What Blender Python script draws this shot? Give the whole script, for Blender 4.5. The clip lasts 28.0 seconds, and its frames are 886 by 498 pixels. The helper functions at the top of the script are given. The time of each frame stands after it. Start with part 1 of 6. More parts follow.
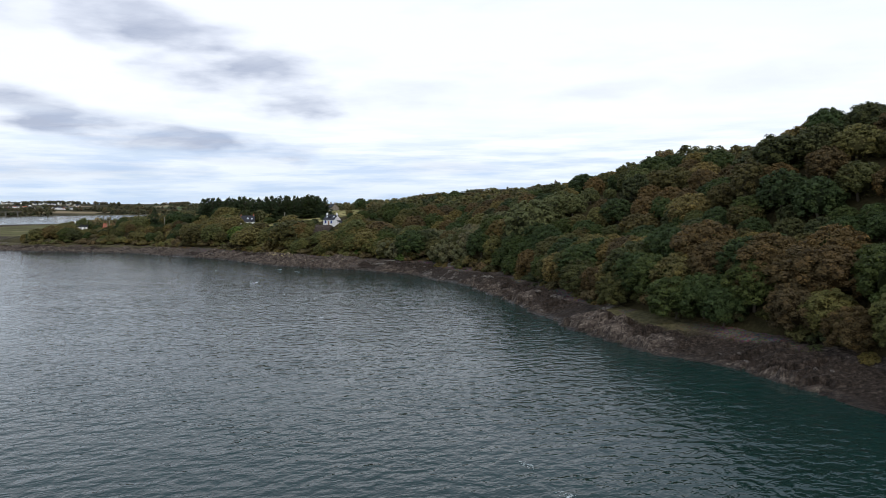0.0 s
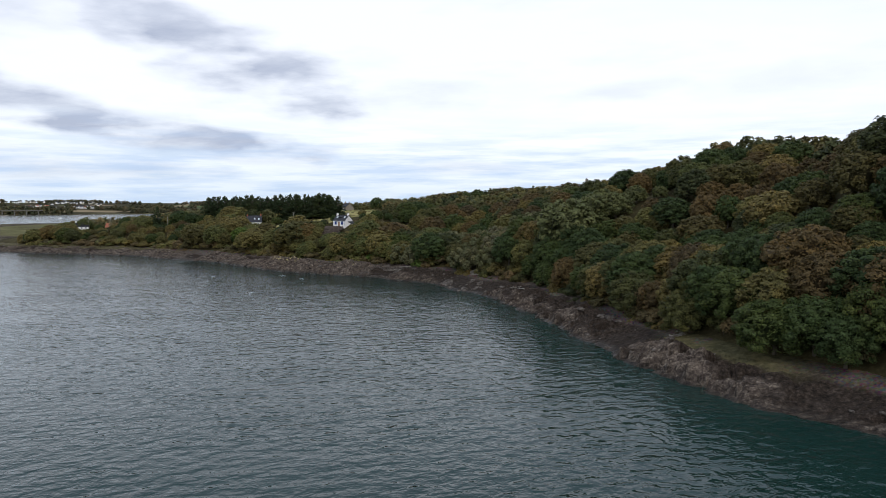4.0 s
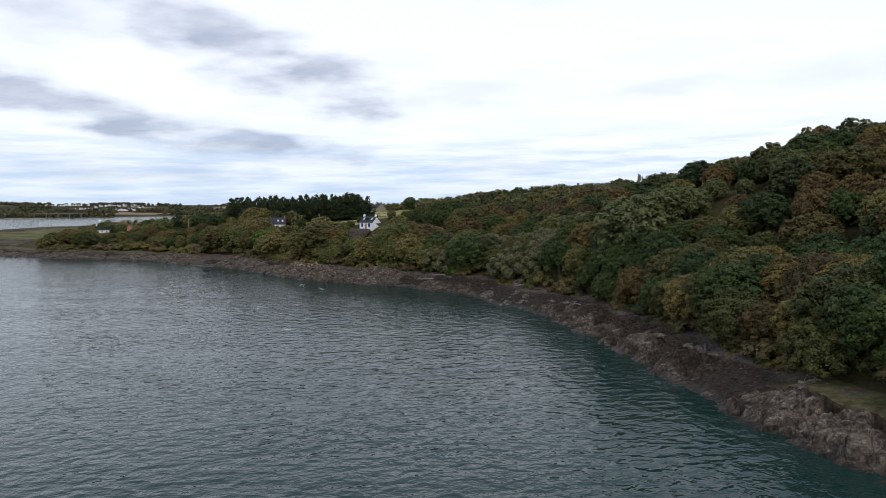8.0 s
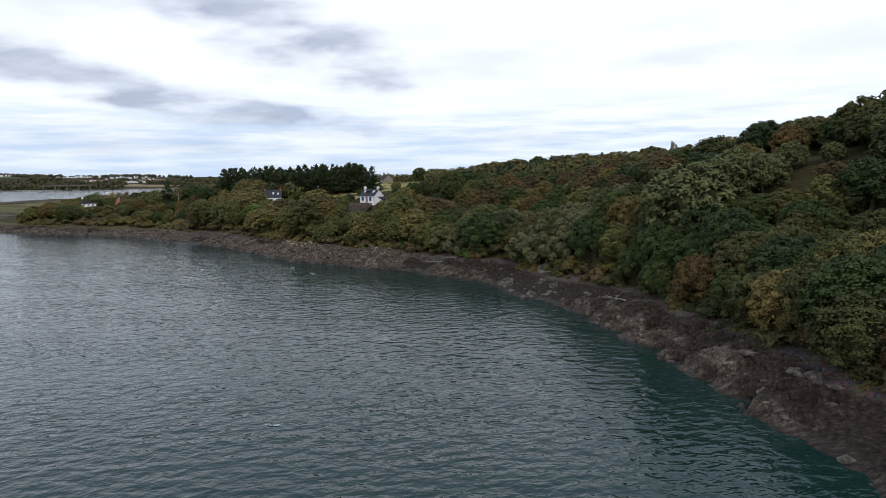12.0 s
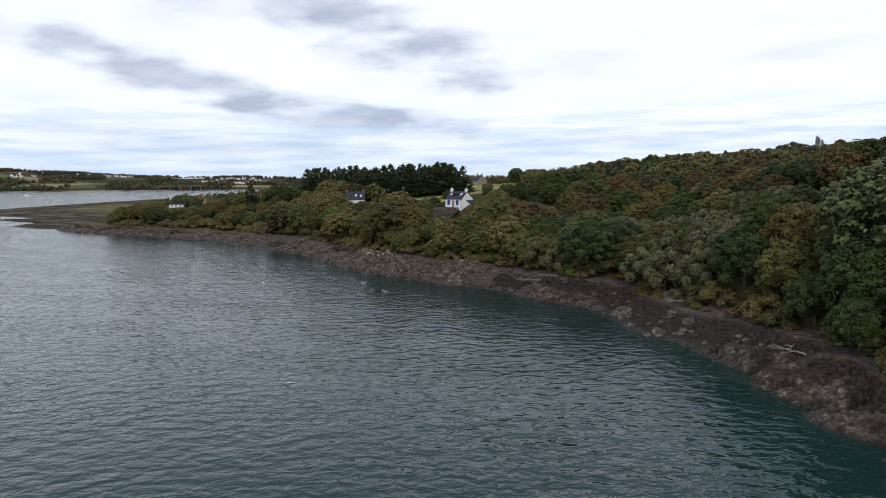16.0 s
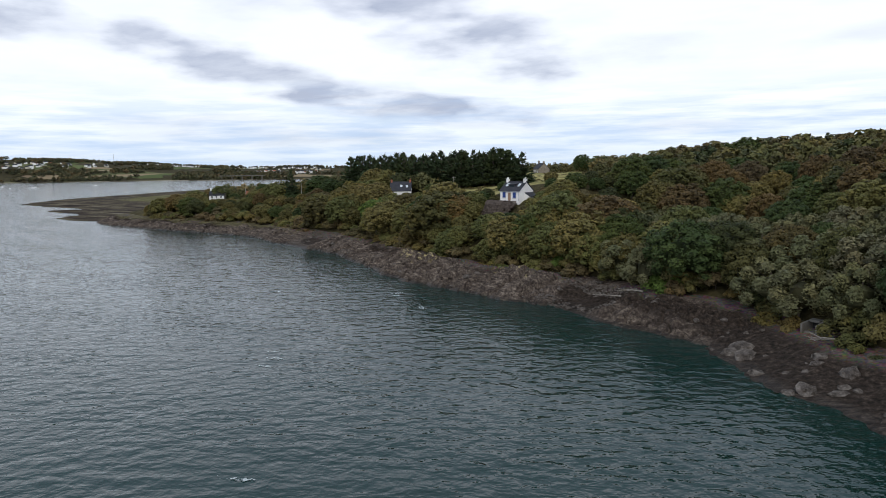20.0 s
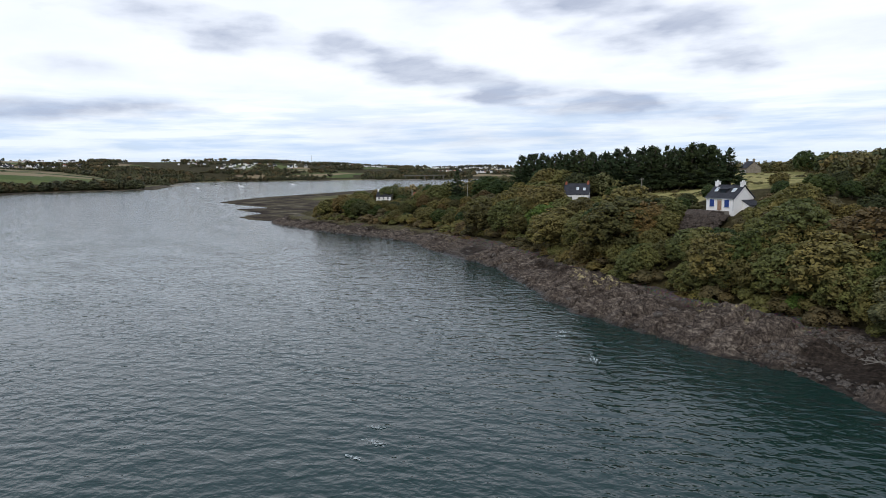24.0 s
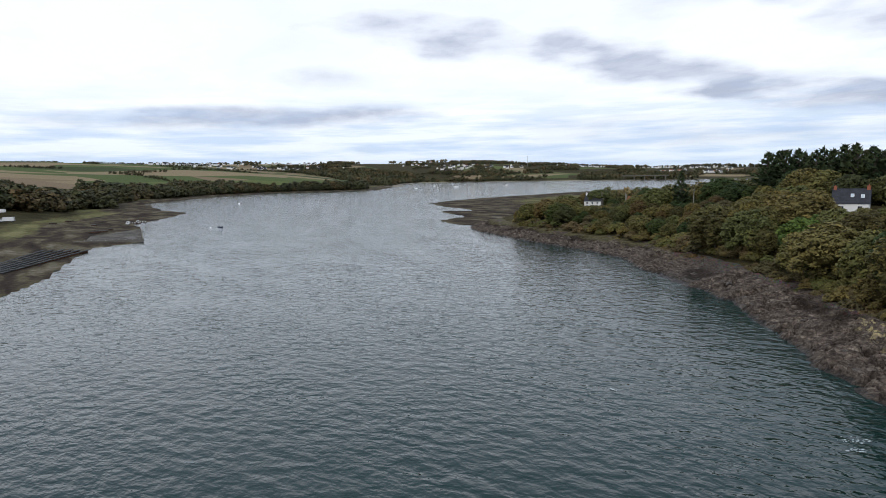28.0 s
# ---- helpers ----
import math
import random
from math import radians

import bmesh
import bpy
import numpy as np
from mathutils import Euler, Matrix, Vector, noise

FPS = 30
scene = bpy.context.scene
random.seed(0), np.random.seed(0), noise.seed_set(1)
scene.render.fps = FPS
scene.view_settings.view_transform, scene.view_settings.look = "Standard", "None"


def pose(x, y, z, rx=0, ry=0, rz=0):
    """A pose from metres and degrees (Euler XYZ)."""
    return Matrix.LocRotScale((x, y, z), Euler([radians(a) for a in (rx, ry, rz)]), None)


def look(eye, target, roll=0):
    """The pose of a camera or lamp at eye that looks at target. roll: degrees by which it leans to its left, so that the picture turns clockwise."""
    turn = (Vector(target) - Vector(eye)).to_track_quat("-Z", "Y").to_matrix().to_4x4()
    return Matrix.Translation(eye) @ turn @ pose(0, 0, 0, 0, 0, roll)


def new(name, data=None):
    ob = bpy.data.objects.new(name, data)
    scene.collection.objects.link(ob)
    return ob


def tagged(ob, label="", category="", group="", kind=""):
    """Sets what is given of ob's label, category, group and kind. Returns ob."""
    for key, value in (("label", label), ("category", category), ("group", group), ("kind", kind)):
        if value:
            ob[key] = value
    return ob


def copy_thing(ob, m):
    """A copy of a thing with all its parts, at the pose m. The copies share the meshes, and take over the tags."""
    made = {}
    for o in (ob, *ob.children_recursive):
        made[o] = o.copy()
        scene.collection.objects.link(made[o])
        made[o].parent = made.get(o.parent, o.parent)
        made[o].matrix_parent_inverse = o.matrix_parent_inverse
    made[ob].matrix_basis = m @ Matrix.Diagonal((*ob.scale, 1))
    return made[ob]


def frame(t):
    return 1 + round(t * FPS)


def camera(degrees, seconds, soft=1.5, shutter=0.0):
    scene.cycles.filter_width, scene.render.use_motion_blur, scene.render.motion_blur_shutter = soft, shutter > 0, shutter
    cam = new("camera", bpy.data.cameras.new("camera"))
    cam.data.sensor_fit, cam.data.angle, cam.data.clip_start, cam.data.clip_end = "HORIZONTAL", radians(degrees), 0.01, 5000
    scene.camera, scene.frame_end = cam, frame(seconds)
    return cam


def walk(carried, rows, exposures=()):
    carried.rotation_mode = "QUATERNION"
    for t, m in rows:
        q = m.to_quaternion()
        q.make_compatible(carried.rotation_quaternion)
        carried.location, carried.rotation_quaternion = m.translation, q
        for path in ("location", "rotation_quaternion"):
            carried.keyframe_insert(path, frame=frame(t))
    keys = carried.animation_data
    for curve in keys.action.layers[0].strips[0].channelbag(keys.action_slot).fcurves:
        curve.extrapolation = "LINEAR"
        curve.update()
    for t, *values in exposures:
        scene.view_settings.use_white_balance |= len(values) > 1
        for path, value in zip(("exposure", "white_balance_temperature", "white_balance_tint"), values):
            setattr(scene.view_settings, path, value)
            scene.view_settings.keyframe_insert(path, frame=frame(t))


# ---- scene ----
from mathutils.bvhtree import BVHTree

# camera: seconds, place, heading to the left of north, downward tilt, roll
ROWS = (
    (0.0, -10.25, 1.43, 30.17, 6.35, 3.75, -0.23),
    (0.5, -10.78, 5.71, 30.16, 7.07, 3.84, -0.60),
    (1.0, -11.32, 9.98, 30.16, 7.50, 3.81, -0.48),
    (1.5, -11.87, 14.24, 30.15, 7.43, 3.80, -0.41),
    (2.0, -12.44, 18.49, 30.13, 7.47, 3.81, -0.42),
    (2.5, -13.03, 22.74, 30.12, 7.39, 3.80, -0.39),
    (3.0, -13.62, 26.98, 30.10, 7.44, 3.74, -0.23),
    (3.5, -14.22, 31.23, 30.08, 7.62, 3.76, -0.14),
    (5.5, -16.74, 48.23, 29.98, 10.48, 3.65, -0.08),
    (6.0, -17.40, 52.49, 29.95, 11.12, 3.68, -0.22),
    (6.5, -18.07, 56.76, 29.91, 11.17, 3.71, -0.28),
    (7.0, -18.74, 61.04, 29.88, 11.19, 3.76, -0.58),
    (7.5, -19.43, 65.32, 29.84, 11.24, 3.76, -0.46),
    (8.0, -20.14, 69.62, 29.80, 11.25, 3.73, -0.49),
    (8.5, -20.86, 73.92, 29.76, 11.27, 4.44, -0.47),
    (9.0, -21.59, 78.24, 29.72, 11.27, 5.73, -0.35),
    (9.5, -22.34, 82.56, 29.68, 11.28, 6.04, -0.17),
    (10.0, -23.10, 86.90, 29.64, 11.28, 6.04, -0.18),
    (10.5, -23.89, 91.24, 29.60, 11.29, 6.01, -0.11),
    (11.0, -24.69, 95.59, 29.55, 11.55, 6.01, -0.22),
    (11.5, -25.52, 99.95, 29.51, 11.92, 6.09, -0.43),
    (13.5, -29.09, 117.46, 29.33, 14.99, 6.02, -0.42),
    (14.0, -30.06, 121.85, 29.29, 16.46, 5.98, -0.31),
    (14.5, -31.07, 126.24, 29.25, 17.92, 5.95, -0.25),
    (15.0, -32.12, 130.62, 29.21, 18.83, 5.93, -0.28),
    (15.5, -33.20, 135.01, 29.17, 19.73, 5.92, -0.32),
    (16.0, -34.33, 139.39, 29.13, 20.64, 5.91, -0.40),
    (16.5, -35.51, 143.77, 29.10, 21.57, 5.89, -0.45),
    (17.0, -36.75, 148.13, 29.06, 22.54, 6.36, -0.55),
    (17.5, -38.03, 152.49, 29.03, 23.39, 6.79, -0.59),
    (18.0, -39.38, 156.83, 29.01, 23.47, 6.80, -0.59),
    (18.5, -40.78, 161.15, 28.98, 23.50, 6.80, -0.63),
    (19.0, -42.26, 165.46, 28.96, 23.61, 6.81, -0.59),
    (19.5, -43.80, 169.74, 28.94, 24.14, 6.84, -0.71),
    (20.0, -45.42, 174.00, 28.93, 25.81, 6.81, -0.67),
    (20.5, -47.12, 178.22, 28.92, 27.74, 6.79, -0.62),
    (21.0, -48.90, 182.41, 28.92, 29.66, 6.79, -0.71),
    (21.5, -50.76, 186.57, 28.92, 31.61, 6.77, -0.76),
    (23.5, -59.21, 202.75, 28.98, 39.22, 6.66, -0.77),
    (24.0, -61.60, 206.66, 29.01, 41.07, 6.65, -0.76),
    (24.5, -64.10, 210.50, 29.05, 42.82, 6.63, -0.75),
    (25.0, -66.72, 214.28, 29.09, 44.54, 6.60, -0.83),
    (25.5, -69.48, 217.99, 29.14, 46.31, 6.56, -0.87),
    (26.0, -72.37, 221.62, 29.21, 48.17, 6.55, -0.86),
    (26.5, -75.40, 225.17, 29.28, 50.09, 6.49, -0.90),
    (27.0, -78.59, 228.63, 29.36, 52.56, 6.48, -1.03),
    (27.5, -81.92, 231.99, 29.45, 55.82, 6.41, -0.99),
    (28.0, -85.42, 235.26, 29.54, 59.33, 6.35, -1.01),
)
cam = camera(66.8, 28.0, soft=0.6)
walk(cam, [(t, pose(x, y, z, 90 - tilt, 0, yaw) @ pose(0, 0, 0, 0, 0, roll)) for t, x, y, z, yaw, tilt, roll in ROWS],
     exposures=((0.0, 0.0), (28.0, 0.0)))

# ---- sky and sun ----
SUN_EL, SUN_AZ = radians(44), radians(160)      # height, and angle east of north
world = bpy.data.worlds.new("overcast_sky")
scene.world = world
world.use_nodes = True
wt = world.node_tree
wt.nodes.clear()


def wnode(kind, **kw):
    n = wt.nodes.new(kind)
    for k, v in kw.items():
        n.inputs[k].default_value = v
    return n


def wmath(op, a, b=0.0):
    n = wt.nodes.new("ShaderNodeMath")
    n.operation = op
    for i, v in enumerate((a, b)):
        if isinstance(v, (int, float)):
            n.inputs[i].default_value = v
        else:
            wt.links.new(v, n.inputs[i])
    return n.outputs[0]


def wramp(fac, stops):
    n = wt.nodes.new("ShaderNodeValToRGB")
    e = n.color_ramp.elements
    while len(e) < len(stops):
        e.new(0.5)
    for el, (p, c) in zip(e, stops):
        el.position, el.color = p, (*c, 1) if isinstance(c, tuple) else (c, c, c, 1)
    wt.links.new(fac, n.inputs[0])
    return n.outputs[0]


def wmix(fac, a, b, blend="MIX"):
    n = wt.nodes.new("ShaderNodeMix")
    n.data_type, n.blend_type = "RGBA", blend
    for i, v in ((0, fac), (6, a), (7, b)):
        if isinstance(v, (int, float)):
            n.inputs[i].default_value = v
        elif isinstance(v, tuple):
            n.inputs[i].default_value = (*v, 1)
        else:
            wt.links.new(v, n.inputs[i])
    return n.outputs[2]


sky = wt.nodes.new("ShaderNodeTexSky")
sky.sky_type, sky.sun_disc, sky.sun_elevation, sky.sun_rotation = "NISHITA", False, SUN_EL, SUN_AZ
tex = wt.nodes.new("ShaderNodeTexCoord")
sep = wt.nodes.new("ShaderNodeSeparateXYZ")
wt.links.new(tex.outputs["Generated"], sep.inputs[0])
up = wmath("MAXIMUM", sep.outputs[2], 0.0)
deep = wmath("ADD", up, 0.11)
flat = wt.nodes.new("ShaderNodeCombineXYZ")
wt.links.new(wmath("DIVIDE", sep.outputs[0], deep), flat.inputs[0])
wt.links.new(wmath("DIVIDE", sep.outputs[1], deep), flat.inputs[1])


def wnoise(scale, detail, offset, rough=0.5):
    m = wt.nodes.new("ShaderNodeMapping")
    m.inputs["Location"].default_value = offset
    m.inputs["Rotation"].default_value = (0, 0, radians(35))
    m.inputs["Scale"].default_value = (0.75, 1.15, 1)
    wt.links.new(flat.outputs[0], m.inputs[0])
    n = wnode("ShaderNodeTexNoise", Scale=scale, Detail=detail, Roughness=rough)
    wt.links.new(m.outputs[0], n.inputs["Vector"])
    return n.outputs[0]


big = wnoise(0.55, 5.0, (3.1, 1.7, 0.4), 0.52)
fine = wnoise(1.5, 6.0, (0.6, 5.2, 2.0), 0.6)
az = wmath("MULTIPLY", wmath("ARCTAN2", wmath("MULTIPLY", sep.outputs[0], -1.0), sep.outputs[1]), 57.296)      # degrees west of north
el = wmath("MULTIPLY", wmath("ARCSINE", sep.outputs[2]), 57.296)
puff = wt.nodes.new("ShaderNodeCombineXYZ")
wt.links.new(wmath("MULTIPLY", az, 0.15), puff.inputs[0])
wt.links.new(wmath("MULTIPLY", el, 0.48), puff.inputs[1])
soft_noise = wnode("ShaderNodeTexNoise", Scale=1.0, Detail=5.0, Roughness=0.48)
wt.links.new(puff.outputs[0], soft_noise.inputs["Vector"])
wob = wmath("MULTIPLY", wmath("SUBTRACT", soft_noise.outputs[0], 0.5), 1.7)
# grey cloud banks: direction, height, breadth, depth, slant, weight
CLOUDS = ((31, 13.6, 13, 2.6, -0.28, 0.85), (22, 10.2, 6.5, 2.6, -0.1, 0.9), (38, 14.2, 9, 1.8, 0.0, 0.6), (44, 8.7, 8.0, 1.5, -0.22, 1.0), (29.6, 5.4, 10.5, 1.2, -0.10, 1.15), (34, 6.6, 5, 0.7, 0.0, 0.6), (37, 2.6, 11, 0.9, 0.0, 0.45), (25, 3.9, 6, 0.5, -0.05, 0.6),
          (76, 4.6, 13, 1.0, 0.02, 0.9), (68, 7.8, 5, 0.8, 0.0, 0.5), (60, 11.2, 8, 1.4, -0.1, 0.9), (47, 4.0, 8, 0.6, 0.04, 0.4), (10, 9.0, 5, 1.2, 0.05, 0.35), (6, 3.1, 6, 0.5, 0.0, 0.3), (-7, 9.2, 5, 0.7, 0.1, 0.25), (-19, 9.5, 7, 1.2, 0.1, 0.3))
banks = None
for ca, ce, wa, we, slant, weight in CLOUDS:
    da = wmath("DIVIDE", wmath("SUBTRACT", az, float(ca)), float(wa))
    de_ = wmath("DIVIDE", wmath("SUBTRACT", wmath("SUBTRACT", el, float(ce)), wmath("MULTIPLY", da, slant * wa * -1.0)), float(we))
    r2 = wmath("ADD", wmath("MULTIPLY", da, da), wmath("MULTIPLY", de_, de_))
    one = wmath("MULTIPLY", wmath("MAXIMUM", wmath("SUBTRACT", 1.0, wmath("ADD", wmath("MULTIPLY", r2, 0.6), wmath("MULTIPLY", wob, 1.9))), 0.0), weight)
    banks = one if banks is None else wmath("MAXIMUM", banks, one)
banks = wramp(banks, ((0.0, 0.0), (0.4, 0.28), (1.25, 1.0)))
banks = wmath("MULTIPLY", banks, wramp(fine, ((0.36, 0.55), (0.62, 1.0))))
loose = wramp(wmath("ADD", wmath("MULTIPLY", big, 0.6), wmath("MULTIPLY", fine, 0.4)), ((0.50, 0.0), (0.66, 0.45)))
low = wramp(up, ((0.0, 0.5), (0.05, 0.8), (0.3, 0.5), (0.6, 0.35)))
veil = wramp(up, ((0.0, (7.0, 8.2, 9.6)), (0.03, (8.8, 9.7, 10.8)), (0.085, (10.2, 10.8, 11.7)), (0.28, (10.0, 10.5, 11.7)), (0.45, (6.0, 7.1, 8.8)), (0.85, (4.8, 5.9, 7.5))))
cloud = wmix(wmath("MULTIPLY", loose, low), veil, (6.8, 7.7, 9.0))
cloud = wmix(wmath("MULTIPLY", banks, 0.92), cloud, (4.3, 4.9, 6.4))
thin = wramp(fine, ((0.30, 0.0), (0.46, 1.0)))
streak_at = wt.nodes.new("ShaderNodeCombineXYZ")
wt.links.new(wmath("MULTIPLY", az, 0.11), streak_at.inputs[0])
wt.links.new(wmath("MULTIPLY", el, 1.1), streak_at.inputs[1])
streak_noise = wnode("ShaderNodeTexNoise", Scale=1.0, Detail=5.0, Roughness=0.55)
wt.links.new(streak_at.outputs[0], streak_noise.inputs["Vector"])
streak = wmath("MULTIPLY", wramp(streak_noise.outputs[0], ((0.41, 0.0), (0.62, 0.72))), wramp(wmath("MULTIPLY", el, 0.1), ((0.0, 1.0), (0.35, 0.9), (0.75, 0.0))))
cloud = wmix(streak, cloud, (5.0, 6.7, 9.4))
seen = wmix(wmath("ADD", wmath("MULTIPLY", thin, 0.10), 0.88), sky.outputs[0], cloud)
back = wnode("ShaderNodeBackground", Strength=0.1)
wt.links.new(seen, back.inputs[0])
wt.links.new(back.outputs[0], wt.nodes.new("ShaderNodeOutputWorld").inputs[0])

sun = new("sun", bpy.data.lights.new("sun", "SUN"))
sun.data.energy, sun.data.angle, sun.data.color = 1.15, radians(20), (1.0, 0.95, 0.87)
sun.matrix_world = look((0, 0, 0), (-math.sin(SUN_AZ) * math.cos(SUN_EL), -math.cos(SUN_AZ) * math.cos(SUN_EL), -math.sin(SUN_EL)))


# ---- materials ----
class Mat:
    """A node material with short ways to wire it."""

    def __init__(self, name, rough=0.8, metal=0.0, spec=0.5):
        self.m = bpy.data.materials.new(name)
        self.m.use_nodes = True
        self.t = self.m.node_tree
        self.b = self.t.nodes["Principled BSDF"]
        self.b.inputs["Roughness"].default_value = rough
        self.b.inputs["Metallic"].default_value = metal
        self.b.inputs["Specular IOR Level"].default_value = spec
        self.pos = self.t.nodes.new("ShaderNodeNewGeometry").outputs["Position"]
        self.obj = self.t.nodes.new("ShaderNodeTexCoord").outputs["Object"]

    def put(self, socket, v):
        if isinstance(v, (int, float)):
            socket.default_value = v
        elif isinstance(v, tuple):
            socket.default_value = (*v, 1) if len(socket.default_value) == 4 and len(v) == 3 else v
        else:
            self.t.links.new(v, socket)

    def noise(self, scale, detail=4.0, stretch=None, at=None, rough=0.55, turn=0.0, distort=0.0):
        at = at or self.pos
        if stretch or turn:
            mp = self.t.nodes.new("ShaderNodeMapping")
            mp.inputs["Scale"].default_value = stretch or (1, 1, 1)
            mp.inputs["Rotation"].default_value = (0, 0, turn)
            self.t.links.new(at, mp.inputs[0])
            at = mp.outputs[0]
        n = self.t.nodes.new("ShaderNodeTexNoise")
        n.inputs["Scale"].default_value, n.inputs["Detail"].default_value = scale, detail
        n.inputs["Roughness"].default_value, n.inputs["Distortion"].default_value = rough, distort
        self.t.links.new(at, n.inputs["Vector"])
        return n.outputs[0]

    def cells(self, scale, at=None, feature="F1", out="Color"):
        n = self.t.nodes.new("ShaderNodeTexVoronoi")
        n.feature = feature
        n.inputs["Scale"].default_value = scale
        self.t.links.new(at or self.pos, n.inputs["Vector"])
        return n.outputs[out]

    def ramp(self, fac, stops):
        n = self.t.nodes.new("ShaderNodeValToRGB")
        e = n.color_ramp.elements
        while len(e) < len(stops):
            e.new(0.5)
        for el, (p, c) in zip(e, stops):
            el.position, el.color = p, (*c, 1) if isinstance(c, tuple) else (c, c, c, 1)
        self.put(n.inputs[0], fac)
        return n.outputs[0]

    def math(self, op, a, b=0.0):
        n = self.t.nodes.new("ShaderNodeMath")
        n.operation = op
        self.put(n.inputs[0], a)
        self.put(n.inputs[1], b)
        return n.outputs[0]

    def mix(self, fac, a, b, blend="MIX"):
        n = self.t.nodes.new("ShaderNodeMix")
        n.data_type, n.blend_type = "RGBA", blend
        for i, v in ((0, fac), (6, a), (7, b)):
            self.put(n.inputs[i], v)
        return n.outputs[2]

    def attr(self, name):
        n = self.t.nodes.new("ShaderNodeAttribute")
        n.attribute_name = name
        return n.outputs["Fac"]

    def own(self):
        return self.t.nodes.new("ShaderNodeObjectInfo").outputs["Random"]

    def island(self):
        return self.t.nodes.new("ShaderNodeNewGeometry").outputs["Random Per Island"]

    def colour(self, v):
        self.put(self.b.inputs["Base Color"], v)
        return self

    def bump(self, height, strength=0.5, distance=0.1):
        n = self.t.nodes.new("ShaderNodeBump")
        n.inputs["Strength"].default_value, n.inputs["Distance"].default_value = strength, distance
        self.put(n.inputs["Height"], height)
        if self.b.inputs["Normal"].is_linked:
            self.t.links.new(self.b.inputs["Normal"].links[0].from_socket, n.inputs["Normal"])
        self.t.links.new(n.outputs[0], self.b.inputs["Normal"])
        return self


def plain(name, stops, scale=1.0, rough=0.8, bump=0.0, distance=0.02, metal=0.0, at="obj", detail=5.0, stretch=None, spec=0.2):
    """Two scales of noise through one ramp."""
    m = Mat(name, rough, metal, spec)
    at = m.obj if at == "obj" else m.pos
    a, b = m.noise(scale, detail, stretch, at), m.noise(scale * 7.3, 3.0, stretch, at)
    f = m.math("ADD", m.math("MULTIPLY", a, 0.65), m.math("MULTIPLY", b, 0.35))
    m.colour(m.ramp(f, stops))
    if bump:
        m.bump(b, bump, distance)
    return m.m


def leafy(name, tones):
    """Foliage: each tree has its own tone, each bough and spray its own shade."""
    m = Mat(name, 0.65, 0.0, 0.16)
    tone = m.ramp(m.own(), tuple((i / max(1, len(tones) - 1), c) for i, c in enumerate(tones)))
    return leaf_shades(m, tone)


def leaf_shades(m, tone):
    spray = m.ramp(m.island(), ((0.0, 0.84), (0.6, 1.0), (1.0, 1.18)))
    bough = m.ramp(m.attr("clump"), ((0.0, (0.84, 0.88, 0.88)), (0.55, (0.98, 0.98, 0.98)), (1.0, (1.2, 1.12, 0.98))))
    # Lobes inside the sprays are darkened, painting in the shade between leaves.
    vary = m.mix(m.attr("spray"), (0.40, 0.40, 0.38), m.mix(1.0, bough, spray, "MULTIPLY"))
    patch = m.ramp(m.noise(0.9, 4.0), ((0.3, 0.82), (0.7, 1.2)))
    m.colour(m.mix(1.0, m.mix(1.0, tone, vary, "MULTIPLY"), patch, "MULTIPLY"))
    return m.m


def woodland_leaf(name, tones):
    """Foliage for joined woods: the tone of each tree is stored with its crown."""
    m = Mat(name, 0.65, 0.0, 0.16)
    tone = m.ramp(m.attr("tone"), tuple((i / max(1, len(tones) - 1), c) for i, c in enumerate(tones)))
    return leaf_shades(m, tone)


GREENS = ((0.046, 0.054, 0.021), (0.068, 0.075, 0.026), (0.094, 0.092, 0.030), (0.056, 0.066, 0.027), (0.118, 0.101, 0.034), (0.080, 0.075, 0.026), (0.103, 0.080, 0.030))
LEAF = leafy("oak_leaves", GREENS)
LEAF_DARK = leafy("dark_leaves", ((0.038, 0.057, 0.021), (0.055, 0.080, 0.025), (0.068, 0.084, 0.022)))
LEAF_RUST = leafy("autumn_leaves", ((0.118, 0.076, 0.031), (0.096, 0.068, 0.030), (0.138, 0.090, 0.033), (0.086, 0.066, 0.036)))
LEAF_GOLD = leafy("yellowing_leaves", ((0.167, 0.125, 0.037), (0.129, 0.117, 0.040), (0.162, 0.107, 0.037)))
LEAF_PALE = leafy("grey_willow_leaves", ((0.165, 0.157, 0.085), (0.140, 0.142, 0.066), (0.175, 0.157, 0.092)))
LEAF_SPIT = leafy("olive_leaves", ((0.112, 0.118, 0.038), (0.162, 0.138, 0.045), (0.195, 0.146, 0.052), (0.134, 0.136, 0.043), (0.094, 0.110, 0.037), (0.184, 0.160, 0.052)))
LEAF_ASH = leafy("pale_ash_leaves", ((0.118, 0.126, 0.050), (0.106, 0.118, 0.045)))
LEAF_LIME = leafy("bright_green_leaves", ((0.096, 0.144, 0.029), (0.084, 0.126, 0.026)))
NEEDLE = leafy("pine_needles", ((0.038, 0.056, 0.026), (0.050, 0.066, 0.027), (0.033, 0.049, 0.024)))
SCRUB = leafy("heath_scrub", ((0.135, 0.100, 0.050), (0.105, 0.092, 0.042), (0.160, 0.105, 0.052), (0.100, 0.095, 0.038)))
WOODS = woodland_leaf("mixed_wood_leaves", tuple((r * 1.25, g * 1.2, b * 1.25) for r, g, b in GREENS) + ((0.085, 0.064, 0.026), (0.035, 0.050, 0.018), (0.095, 0.072, 0.026)))
HEATH = woodland_leaf("heath_leaves", ((0.115, 0.108, 0.042), (0.155, 0.135, 0.052), (0.135, 0.100, 0.048), (0.100, 0.108, 0.040)))
SPITWOOD = woodland_leaf("spit_wood_leaves", ((0.102, 0.108, 0.042), (0.168, 0.138, 0.054), (0.068, 0.082, 0.033), (0.204, 0.150, 0.062), (0.056, 0.073, 0.031), (0.114, 0.114, 0.045)))
